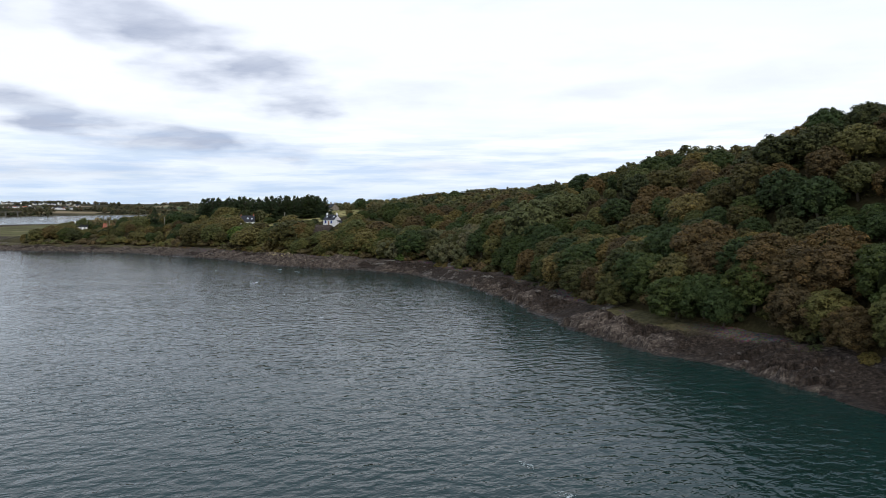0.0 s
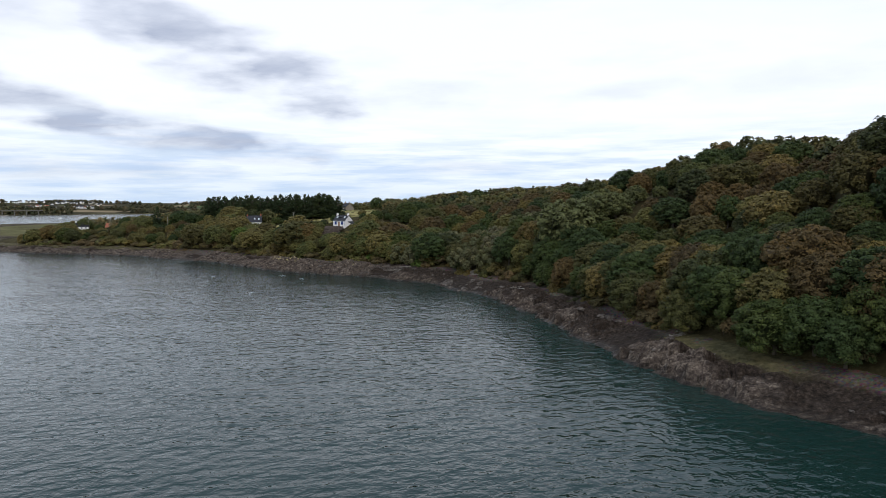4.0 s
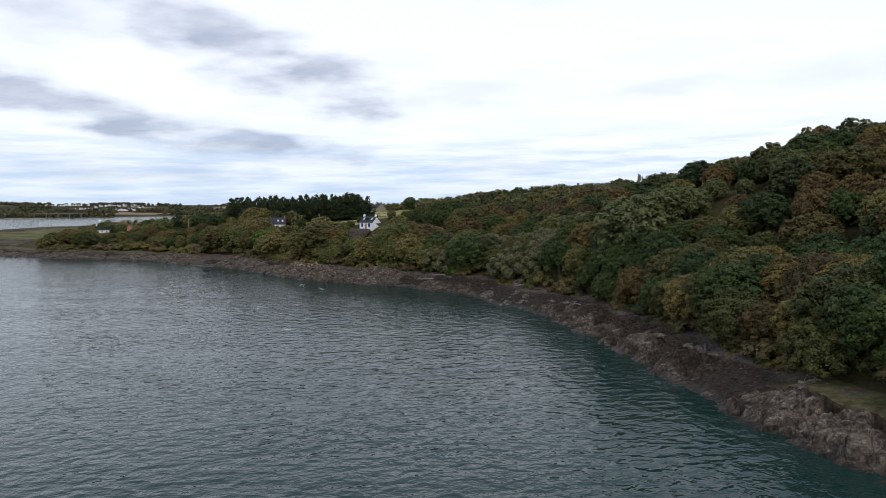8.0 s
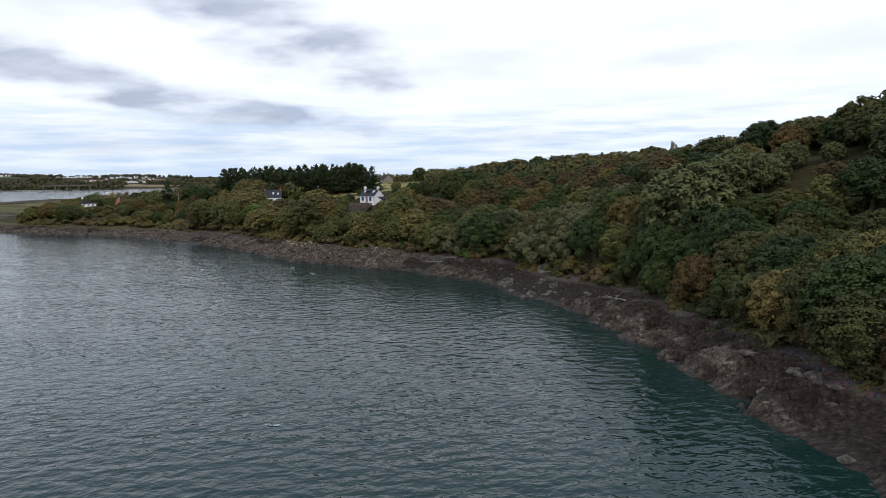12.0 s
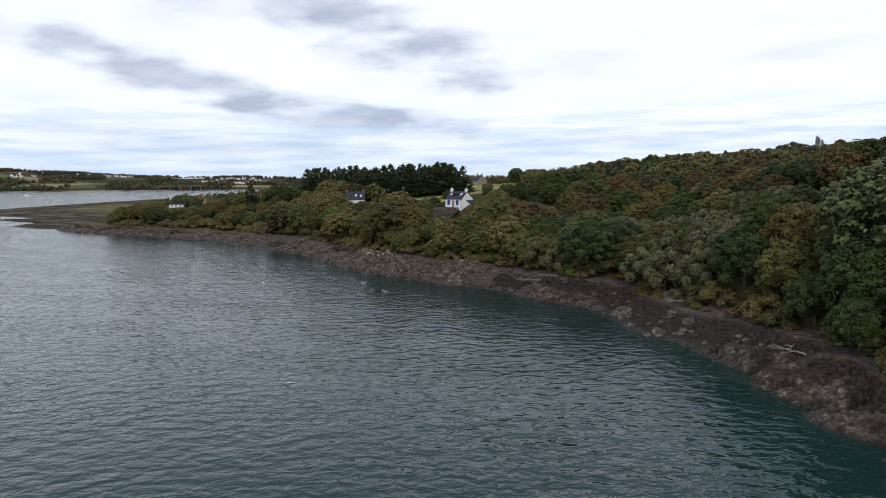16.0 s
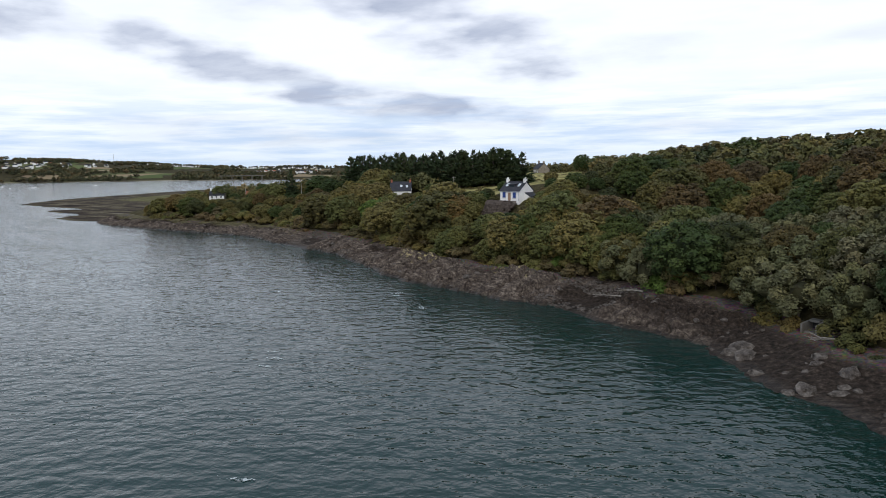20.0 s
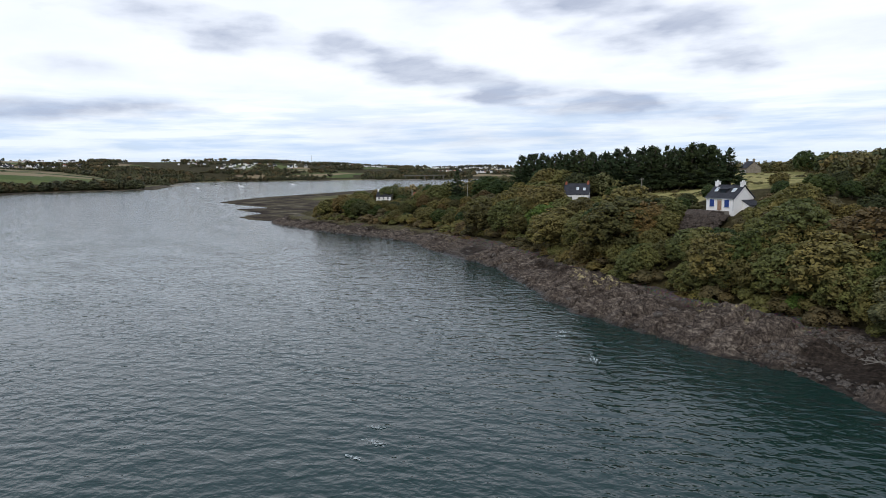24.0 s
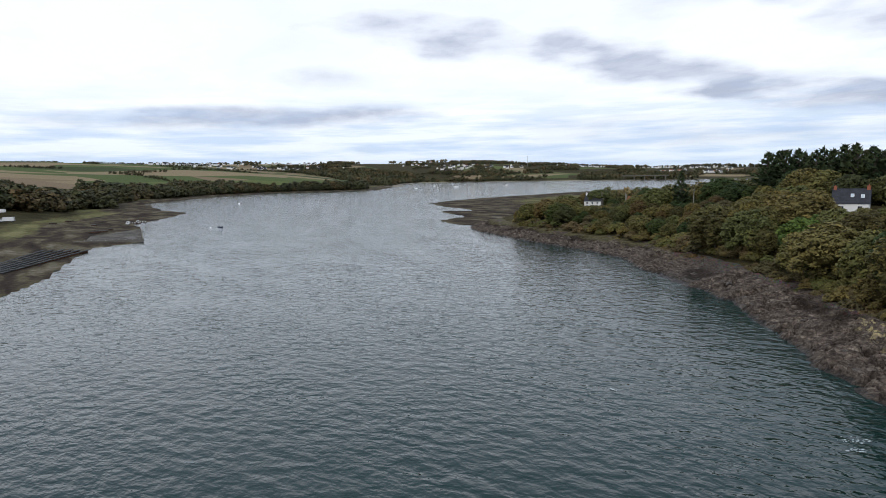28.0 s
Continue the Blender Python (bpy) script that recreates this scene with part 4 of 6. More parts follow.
def shore_scrub():
    """Low bushes that close the edge of the rocks, and the scrub of the spit."""
    keep = lambda x, y: (inland(x, y, EAST) > 12.6) & (inland(x, y, EAST) < 18.5) & (x > -357) & (y > 95) & ~((y > 136) & (y < 176) & (inland(x, y, EAST) < 17)) & ~np.logical_or.reduce([np.hypot(x - p, y - q) < 4.5 for p, q in GAPS]) & (flats(x, y) < 0.4) & ~open_ground(x, y) & (inland(x, y, EAST) > 0)
    places, rng = spots(-420, 80, 95, 500, 3.6, keep, 15)
    for x, y in places:
        d = depth(x, y)
        tall = min(float(rng.uniform(2.2, 4.8)) * (0.75 if d < 14.5 else 1.0), max(1.2, room(x, y, h_at(x, y))))
        u = rng.uniform()
        if u < 0.3:
            tree("heath_bush", "shrub", x, y, tall, SCRUB, "brownish bramble and heath bush above the rocks", "bush", "bushes above the shore", 1.3)
        elif u < 0.38 and -160 < x < -60:
            tree("green_bush", "shrub", x, y, tall, LEAF_LIME, "bright green leafy bush above the rocks", "bush", "bushes above the shore", 1.2)
        elif u < 0.5:
            tree("yellow_bush", "shrub", x, y, tall, LEAF_GOLD, "yellowing bush above the rocks", "bush", "bushes above the shore", 1.2)
        else:
            tree("bush", "shrub", x, y, tall, LEAF_SPIT if x < -80 else LEAF, "dense green bush above the rocks", "bush", "bushes above the shore", 1.25)


def spit_trees():
    """Small trees on the slope of the spit, kept low before the houses."""
    keep = lambda x, y: (inland(x, y, EAST) > 17.5) & (inland(x, y, EAST) < 60) & (x > -360) & (y < 520) & (flats(x, y) < 0.3) & ~open_ground(x, y) & ~in_wood(x, y)
    places, rng = spots(-410, -70, 318, 520, 6.8, keep, 25)
    places.sort(key=lambda p: depth(*p))
    rest = places[430:]
    for x, y in places[:430]:
        big_one = vnoise(x / 16.0, y / 16.0, 71)                     # groves of taller trees between stretches of scrub
        tall = float(rng.uniform(3.5, 6.0) + 7.5 * smooth(big_one, 0.35, 0.75)) * (1.1 if x > -130 else 0.85 if x < -285 else 1.0)
        tall = min(tall, room(x, y, h_at(x, y)), 6.0 if x > -130 and y > 340 else 99)
        u, wide = rng.uniform(), float(rng.uniform(1.0, 1.45))
        if tall < 3.6 or u < 0.12:
            tree("slope_bush", "shrub", x, y, max(1.0, min(tall, 4.2)), SCRUB if u < 0.45 else LEAF_SPIT, "low scrub on the slope below the houses", "bush", "scrub on the slope", 1.5)
        elif u < 0.27:
            tree("golden_tree", "broad", x, y, tall, LEAF_GOLD if u < 0.22 else LEAF_RUST, "small golden-brown tree on the spit", "tree", "small trees on the spit", wide)
        elif u < 0.48:
            tree("dark_small_tree", "broad", x, y, tall, LEAF_DARK, "small dark green tree on the spit", "tree", "small trees on the spit", wide)
        elif u < 0.70:
            tree("green_small_tree", "broad", x, y, tall, LEAF, "small green tree on the spit", "tree", "small trees on the spit", wide)
        else:
            tree("small_oak", "broad", x, y, tall, LEAF_SPIT, "small olive oak on the slope of the spit", "tree", "small trees on the spit", wide)
    return rest



def slope_trees():
    """The thicket between the rocks and the white house."""
    keep = lambda x, y: (inland(x, y, EAST) > 15.5) & (inland(x, y, EAST) < 36) & (x > -180) & (x < -62) & ~open_ground(x, y)
    places, rng = spots(-180, -62, 300, 400, 6.0, keep, 45)
    for x, y in places:
        tall = min(float(rng.uniform(5.0, 10.5)), room(x, y, h_at(x, y)))
        u = rng.uniform()
        if tall < 3.0:
            tree("slope_bush", "shrub", x, y, max(1.2, tall), SCRUB, "low scrub on the slope below the houses", "bush", "scrub on the slope", 1.5)
        else:
            mat, lab = ((LEAF_SPIT, "olive-green small oak on the slope") if u < 0.5 else (LEAF_GOLD, "golden-brown small oak on the slope") if u < 0.72 else (LEAF, "green thicket oak on the slope") if u < 0.9 else (LEAF_LIME, "bright green small tree on the slope"))
            tree("thicket_tree", "broad", x, y, tall, mat, lab, "tree", "thicket below the white house", 1.25)


def mass(name, places, kinds, material, label, category, count, size, seed, tall, open_view=False, wide=(0.95, 1.2), detail=12):
    """Many trees joined into one mesh."""
    rng = np.random.default_rng(seed)
    bases = [crown_arrays(k, 60 + i * 5, count, size, detail, False) for i, k in enumerate(kinds)]
    zs = height(np.array([p[0] for p in places]), np.array([p[1] for p in places]))
    V, F, S, C, T, base = [], [], [], [], [], 0
    for (x, y), z in zip(places, zs):
        v, f, spray, clump = bases[int(rng.integers(0, len(bases)))]
        k = rng.uniform(*tall) / 10.0
        if open_view:
            k = min(k, max(0.12, room(x, y, z) / 10.0))
        a = rng.uniform(0, 6.28)
        m = np.array([[math.cos(a), -math.sin(a), 0], [math.sin(a), math.cos(a), 0], [0, 0, 1]])
        w = k * rng.uniform(*wide)
        V.append((v * (w, w, k)) @ m.T + (x, y, z - 0.3 - 0.9 * k))
        F.append(f + base), S.append(spray), C.append(clump), T.append(np.full(len(v), rng.uniform()))
        base += len(v)
    V, F = np.concatenate(V).astype(np.float32), np.concatenate(F).astype(np.int32)
    me = bpy.data.meshes.new(name)
    me.vertices.add(len(V))
    me.vertices.foreach_set("co", V.reshape(-1))
    me.loops.add(F.size)
    me.loops.foreach_set("vertex_index", F.reshape(-1))
    me.polygons.add(len(F))
    me.polygons.foreach_set("loop_start", np.arange(0, F.size, 3, dtype=np.int32))
    me.update(calc_edges=True)
    me.materials.append(material)
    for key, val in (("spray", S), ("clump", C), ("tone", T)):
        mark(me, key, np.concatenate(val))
    return tagged(new(name, me), label, category, "", "stuff")


woods()
shore_scrub()
left_over = spit_trees()
slope_trees()
hill = lambda x, y: (inland(x, y, EAST) >= 44) & ((inland(x, y, EAST) >= 84) | (y >= 400) | (y <= 72)) & in_wood(x, y) & ~open_ground(x, y)
mass("woodland", spots(-115, 165, 50, 520, 9.0, hill, 8)[0], ("broad",) * 4, WOODS, "dense mixed autumn woodland covering the hillside", "woodland", 900, 0.85, 3, (7.5, 12.0), detail=18)
crest = lambda x, y: in_wood(x, y) & ~open_ground(x, y)
mass("far_woodland", spots(-170, 260, 520, 690, 10.5, crest, 9)[0], ("broad",) * 3, WOODS, "woodland on the crest behind the hill", "woodland", 220, 1.4, 4, (7, 12))
inner = lambda x, y: (inland(x, y, EAST) >= 62) & (x > -375) & ~in_wood(x, y) & ~open_ground(x, y) & (flats(x, y) < 0.3) & (y < 760)
mass("spit_woodland", left_over + spots(-420, -110, 380, 760, 9.0, inner, 10)[0], ("broad",) * 4, SPITWOOD, "small green trees behind the houses of the spit", "woodland", 420, 0.95, 5, (6.5, 10.5), True)

heath = lambda x, y: (x + 0.25 * (y - 380) > -160) & (x + 0.25 * (y - 380) < -80) & (y > 366) & (y < 560) & ~np.logical_or.reduce([np.hypot(x - p, y - q) < r for p, q, r in CLEAR]) & ((vnoise(x / 14, y / 9, 4) > 0.68) | (x + 0.25 * (y - 380) > -97))
mass("heath", spots(-210, -70, 366, 560, 3.4, heath, 12)[0], ("shrub",) * 2, HEATH, "low brown and green heath scrub on the open slope", "scrub", 200, 0.6, 6, (2.0, 4.0), False, (1.5, 2.4))


def pine_row():
    """The dark row of cypress pines behind the houses."""
    for i in range(63):
        t = (i % 21) / 20
        row = i // 21
        x, y = -230 + 84 * t + RNG.uniform(-1.4, 1.4) + 2.3 * row, 452 - 12 * t + 6 * row + RNG.uniform(-1.5, 1.5)
        top = 35.0 + 1.4 * t + RNG.uniform(-2.4, 1.6) - 0.4 * row
        tree("pine_tree", "pine", x, y, top - h_at(x, y), NEEDLE, "tall dark cypress pine in a close row", "pine", "row of dark pines", float(RNG.uniform(1.7, 2.2)))
    for x, y, top, k in ((-145, 440, 37.2, "cedar"), (-152, 446, 36.6, "cedar")):
        tree("broad_pine", k, x, y, top - h_at(x, y), NEEDLE, "broad flat-topped dark pine at the end of the row", "pine", "row of dark pines", 1.35)
    for x, y, top, wide in ((-265, 451, 29.8, 1.5), (-19, 576, 45.8, 1.9), (-272, 456, 24.0, 1.5)):
        tree("conifer", "spire", x, y, top - h_at(x, y), NEEDLE, "single dark pointed conifer above the other trees", "conifer", "", wide)
    for x, y, top in ((-54, 472, 40.6), (-62, 470, 38.6)):
        tree("round_tree", "broad", x, y, top - h_at(x, y), LEAF_DARK, "dark round-headed tree on the skyline", "tree", "")
    for x, y, top in ((17, 489, 47.5),):
        e = tree("poplar", "willow", x, y, top - h_at(x, y), DRIFT, "tall bare grey poplar on the skyline", "tree", "", 0.42)
    for x, y, top in ((-5, 261, 33.0), (3, 267, 34.6), (11, 265, 35.0), (18, 271, 37.0), (25, 266, 36.6), (7, 275, 36.0)):
        tree("pale_tree", "broad", x, y, top - h_at(x, y), LEAF_ASH, "pale yellow-green ash among darker trees", "tree", "pale trees on the hillside", 1.2)

    for k in range(10):
        x, y = -142 + 5.0 * k + RNG.uniform(-2, 2), 548 + RNG.uniform(-6, 10)
        tree("field_tree", "broad", x, y, float(RNG.uniform(6.0, 10.5)), LEAF_SPIT if k % 3 else LEAF_DARK, "green tree at the top of the meadow", "tree", "trees above the meadow", 1.1)


pine_row()


def house_garden():
    """Low scrub close round the white house."""
    for lx, ly, tall in ((10.8, 1.0, 2.0), (11.5, -2.0, 2.2), (13.5, 3.0, 3.2), (10.2, -4.5, 1.6), (14.0, -0.5, 3.0), (13.2, -4.0, 2.4), (16.5, 1.5, 4.0), (16.2, -3.0, 3.4), (11.5, 6.0, 2.6), (8.5, -7.0, 1.6), (12.0, -7.5, 2.4),
                         (16.0, 5.5, 4.2), (-4.0, -4.5, 1.6), (-6.2, -1.5, 1.5), (-6.5, -4.5, 2.0), (-5.5, 3.0, 1.8), (-8.5, 0.5, 1.8), (-3.5, 7.0, 1.5), (-1.0, 8.0, 1.2), (19.0, -1.0, 4.4), (19.0, 4.0, 5.0)):
        x, y = -114.6 + lx * 0.9135 + ly * 0.4067, 355.2 - lx * 0.4067 + ly * 0.9135
        tree("garden_bush", "shrub", x, y, tall, SCRUB if (lx * 3 + ly) % 2 < 0.8 else LEAF_SPIT, "low olive bush beside the white house", "bush", "bushes beside the white house", 1.45)


house_garden()


# ---- houses ----
def gable_house(name, at, turn, L, W, eave, ridge, wall, roof, label, chimneys=(), skylights=(), group="", over=0.25):
    """Origin at the front left corner; x along the front, y into the depth. The walls are one shell with gables."""
    h = thing(name, at, turn, label, "house", group)
    bm = bmesh.new()
    prism(bm, ((0, -1.5), (W, -1.5), (W, eave), (W / 2, ridge - 0.12), (0, eave)), 0, L)
    for v in bm.verts:
        v.co = Vector((v.co.y, v.co.x, v.co.z))
    bmesh.ops.recalc_face_normals(bm, faces=bm.faces)
    part("wall", bm, wall, h)
    slope = math.atan2(ridge - eave, W / 2)
    run = (W / 2) / math.cos(slope) + over
    for side in (0, 1):
        bm = boxed(-over, L + over, 0, run, 0, 0.14, 0.02)
        m = pose(0, W / 2, ridge, math.degrees(-slope)) if side else pose(0, W / 2, ridge, math.degrees(slope)) @ Matrix.Diagonal((1, -1, 1, 1))
        bm.transform(m)
        bmesh.ops.recalc_face_normals(bm, faces=bm.faces)
        part("roof", bm, roof, h)
    part("ridge_cap", boxed(-over, L + over, W / 2 - 0.12, W / 2 + 0.12, ridge + 0.06, ridge + 0.2, 0.03), TERRA if roof is not SLATE else SLATE, h)
    for x, mat, w, tall in chimneys:
        c = part("chimney", boxed(x - w / 2, x + w / 2, W / 2 - 0.45, W / 2 + 0.45, ridge - 0.9, ridge + tall, 0.03), mat, h)
        part("chimney_cap", boxed(x - w / 2 - 0.08, x + w / 2 + 0.08, W / 2 - 0.53, W / 2 + 0.53, ridge + tall, ridge + tall + 0.12, 0.02), mat, c)
        for dy in (-0.2, 0.2):
            part("chimney_pot", tube(bmesh.new(), (x, W / 2 + dy, ridge + tall + 0.1), (x, W / 2 + dy, ridge + tall + 0.5), 0.11, 0.09, 8), TERRA if mat is TERRA else mat, c)
    for x, t in skylights:
        m = pose(x, W / 2 - (W / 2) * t, ridge - (ridge - eave) * t + 0.18, math.degrees(slope))
        bm = boxed(-0.42, 0.42, -0.6, 0.6, 0, 0.09, 0.015)
        bm.transform(m)
        sk = part("skylight", bm, WHITEPAINT, h, "pale roof window")
        bm = boxed(-0.34, 0.34, -0.52, 0.52, 0.085, 0.1)
        bm.transform(m)
        part("pane", bm, SKYGLASS, sk)
    return h


SKYGLASS = Mat("roof_window_glass", 0.05, 0.0, 0.8).colour((0.55, 0.60, 0.65)).m


def window(parent, x, z0, w, h, frame=WHITEPAINT, shutters=None, y=0.0):
    """A recessed window on the front wall."""
    bm = bmesh.new()
    for a in ((x - w / 2 - 0.09, x + w / 2 + 0.09, z0 - 0.09, z0), (x - w / 2 - 0.09, x + w / 2 + 0.09, z0 + h, z0 + h + 0.09),
              (x - w / 2 - 0.09, x - w / 2, z0, z0 + h), (x + w / 2, x + w / 2 + 0.09, z0, z0 + h), (x - 0.03, x + 0.03, z0, z0 + h)):
        box(bm, a[0], a[1], y - 0.06, y + 0.02, a[2], a[3])
    f = part("window", bm, frame, parent)
    part("pane", boxed(x - w / 2, x + w / 2, y - 0.02, y + 0.01, z0, z0 + h), GLASS, f)
    part("sill", boxed(x - w / 2 - 0.14, x + w / 2 + 0.14, y - 0.16, y + 0.02, z0 - 0.16, z0 - 0.09), CONCRETE, f)
    if shutters:
        for k in (-1, 1):
            cx = x + k * (w / 4 + 0.005)
            bm = boxed(cx - w / 4, cx + w / 4, y - 0.11, y - 0.07, z0, z0 + h, 0.008)
            for q in (0.2, 0.5, 0.8):
                box(bm, cx - w / 4 + 0.02, cx + w / 4 - 0.02, y - 0.135, y - 0.11, z0 + h * q - 0.05, z0 + h * q + 0.05)
            part("shutter", bm, shutters, f, "closed blue wooden shutter")
    return f


def white_house():
    h = gable_house("white_house", (-114.6, 355.2, 19.85), -24, 7.4, 5.8, 2.65, 5.15, WHITE, SLATE,
                    "small white rendered house with slate roof and closed blue shutters", ((0.35, WHITE, 0.75, 0.75), (7.05, WHITE, 0.75, 0.75)), ((1.35, 0.42), (5.9, 0.42)))
    for x in (1.6, 5.6):
        window(h, x, 0.75, 1.15, 1.5, WHITEPAINT, BLUE)
    d = part("door", boxed(3.15, 4.15, -0.05, 0.02, 0.0, 2.1, 0.01), DOORWOOD, h, "faded wooden front door")
    for x in (3.03, 4.15):
        part("door_frame", boxed(x, x + 0.12, -0.09, 0.02, 0, 2.25), CREAM, d)
    part("lintel", boxed(3.03, 4.27, -0.09, 0.02, 2.25, 2.4), CREAM, d)
    part("door_handle", boxed(3.98, 4.04, -0.1, -0.05, 1.0, 1.12), METAL, d)
    # shed dormer in the front roof
    dm = part("dormer", boxed(2.6, 4.6, 1.05, 2.7, 3.4, 4.4), SLATE, h, "slate-hung roof dormer")
    bm = boxed(2.4, 4.8, 0.75, 2.9, 4.4, 4.55, 0.02)
    for v in bm.verts:
        v.co.z += 0.16 * (v.co.y - 0.75)
    part("dormer_roof", bm, SLATE, dm)
    part("dormer_pane", boxed(2.8, 4.4, 1.0, 1.06, 3.65, 4.32), GLASS, dm)
    for z, t in ((2.5, "gutter"),):
        part(t, tube(bmesh.new(), (-0.2, -0.24, z), (7.6, -0.24, z), 0.07, 0.07, 8), METAL, h)
    part("downpipe", tube(bmesh.new(), (7.3, -0.1, 0), (7.3, -0.1, 2.5), 0.05, 0.05, 6), METAL, h)
    # low slate lean-to against the gable
    bm = bmesh.new()
    prism(bm, ((7.4, -1.5), (9.2, -1.5), (9.2, 1.2), (7.4, 2.1)), 2.4, 5.6)
    ln = part("lean_to", bm, WHITE, h)
    bm = bmesh.new()
    prism(bm, ((7.4, 2.1), (9.5, 1.05), (9.5, 1.2), (7.4, 2.25)), 2.2, 5.8)
    part("lean_to_roof", bm, SLATE, ln, "grey slate lean-to roof")
    # stone retaining wall of the terrace
    w = thing("terrace_wall", (-114.65, 355.25, 19.85), -24, "rough stone retaining wall below the white house", "wall")
    for i, (x0, x1, y0, zt, zb) in enumerate(((-3.2, 0.2, -2.2, -0.05, -1.0), (0.2, 3.6, -2.3, -0.12, -1.1), (3.6, 6.4, -2.0, -0.2, -1.0))):
        bm = bmesh.new()
        prism(bm, ((-0.9, zb), (0.5, zb), (0.5, zt), (0, zt)), x0, x1)
        for v in bm.verts:
            v.co = Vector((v.co.y, v.co.x + y0, v.co.z))
        bmesh.ops.recalc_face_normals(bm, faces=bm.faces)
        part("wall_section", bm, RUBBLE, w)
    part("terrace_floor", boxed(-3.0, 6.3, -1.7, 0.0, -0.9, -0.1), GRAVEL, w)
    for k in range(26):
        x = -3.1 + 9.1 * k / 25
        b = part("coping_stone", boxed(x, x + 0.36, -2.25 + 0.1 * math.sin(k * 7), -1.9 + 0.1 * math.sin(k * 5), -0.25, 0.0 + 0.09 * math.sin(k * 11), 0.05), RUBBLE, w)
    # loose rubble spilling down the slope
    rng = np.random.default_rng(12)
    V, F = [], []
    for k in range(620):
        x, y = rng.uniform(-2.6, 8.0), -2.0 - 5.0 * rng.uniform() ** 1.2
        p = w.matrix_basis @ Vector((x, y, 0))
        z = h_at(p.x, p.y) + rng.uniform(-0.05, 0.25)
        z += max(0.0, 19.0 - z) * max(0.0, 1 - (-2.0 - y) / 4.2)
        q, n0 = rng.uniform(0.22, 0.55), len(V)
        for i in range(8):
            V.append((p.x + q * (2 * (i & 1) - 1) * rng.uniform(0.6, 1.1), p.y + q * ((i & 2) - 1) * rng.uniform(0.6, 1.1), z + 0.6 * q * ((i >> 1 & 2) - 1) * rng.uniform(0.6, 1.1)))
        F += [tuple(n0 + j for j in f) for f in ((0, 2, 3, 1), (4, 5, 7, 6), (0, 1, 5, 4), (1, 3, 7, 5), (3, 2, 6, 7), (2, 0, 4, 6))]
    raw("rubble_slope", V, F, RUBBLE, "stuff", "dark brown rubble spilling down below the white house", "stones")
    return h


RUBBLE = plain("dark_rubble", ((0.32, (0.035, 0.028, 0.024)), (0.5, (0.080, 0.062, 0.052)), (0.68, (0.15, 0.12, 0.10))), 1.6, 0.95, 0.9, 0.12)
GRAVEL = plain("gravel", ((0.3, (0.16, 0.14, 0.12)), (0.7, (0.28, 0.25, 0.22))), 3.0, 0.95, 0.5, 0.03)
white_house()


def slate_house():
    h = gable_house("slate_house", (-188.3, 419.2, 17.0), 25, 8.6, 7.0, 2.9, 6.6, WHITE, SLATE,
                    "white house with a steep slate roof and brick chimneys among trees", ((0.4, TERRA, 0.7, 0.6), (8.2, TERRA, 0.8, 0.8)), ((4.6, 0.5), (7.0, 0.55)))
    part("gable_cladding", boxed(-0.06, -0.003, 0.3, 6.7, 2.5, 2.9), SLATE, h)
    f = window(h, 2.2, 0.9, 1.0, 1.2)
    window(h, 6.5, 0.9, 1.0, 1.2)
    # white side window high in the gable, and the terrace railing
    part("gable_window", boxed(-0.07, -0.002, 3.2, 3.9, 3.5, 4.7), WHITEPAINT, h)
    for k in range(7):
        part("railing_post", boxed(-3.2 + k * 0.5, -3.12 + k * 0.5, -0.4, -0.32, -0.6, 0.8), WHITEPAINT, h)
    part("railing_bar", boxed(-3.2, -0.1, -0.41, -0.31, 0.8, 0.88), WHITEPAINT, h)
    return h


slate_house()


def cottage():
    h = gable_house("cottage", (-337, 466.5, h_at(-333, 467) - 0.2), 28, 8.5, 6.0, 4.2, 7.0, WHITE, SLATE,
                    "old white cottage with a stone gable and two chimneys", ((0.35, WHITE, 0.8, 1.0), (8.15, MASONRY, 0.8, 1.0)))
    bm = bmesh.new()
    prism(bm, ((0.05, -1.5), (5.95, -1.5), (5.95, 4.2), (3.0, 6.9), (0.05, 4.2)), 0, 0.12)
    for v in bm.verts:
        v.co = Vector((v.co.y + 8.5, v.co.x, v.co.z))
    bmesh.ops.recalc_face_normals(bm, faces=bm.faces)
    part("stone_gable", bm, MASONRY, h, "bare stone gable")
    for x in (1.6, 4.2, 6.8):
        window(h, x, 0.9, 0.9, 1.2)
        window(h, x, 2.9, 0.8, 0.9)
    g = gable_house("red_roofed_house", (-326, 484, h_at(-322, 485) - 1.2), 20, 8.0, 6.0, 3.0, 6.0, CREAM, TERRA, "cream house with an orange tiled roof behind the cottage", ((7.5, TERRA, 0.7, 0.7),))
    window(g, 2.2, 1.0, 1.0, 1.1)
    k = gable_house("grey_house", (-301, 476, h_at(-297, 478) - 0.8), 35, 8.0, 6.0, 2.6, 5.4, WHITE, SLATE, "low white house with a grey slate roof and a chimney", ((6.4, MASONRY, 0.8, 0.9),))
    window(k, 3.5, 0.8, 1.4, 1.1)
    m = gable_house("cream_gable_house", (-303, 508, h_at(-299, 510) + 1.6), 75, 8.0, 6.5, 3.0, 6.2, CREAM, SLATE, "cream house whose gable shows between trees", ((1.0, CREAM, 0.7, 0.6),))
    window(m, 2.2, 1.0, 1.0, 1.1)


cottage()


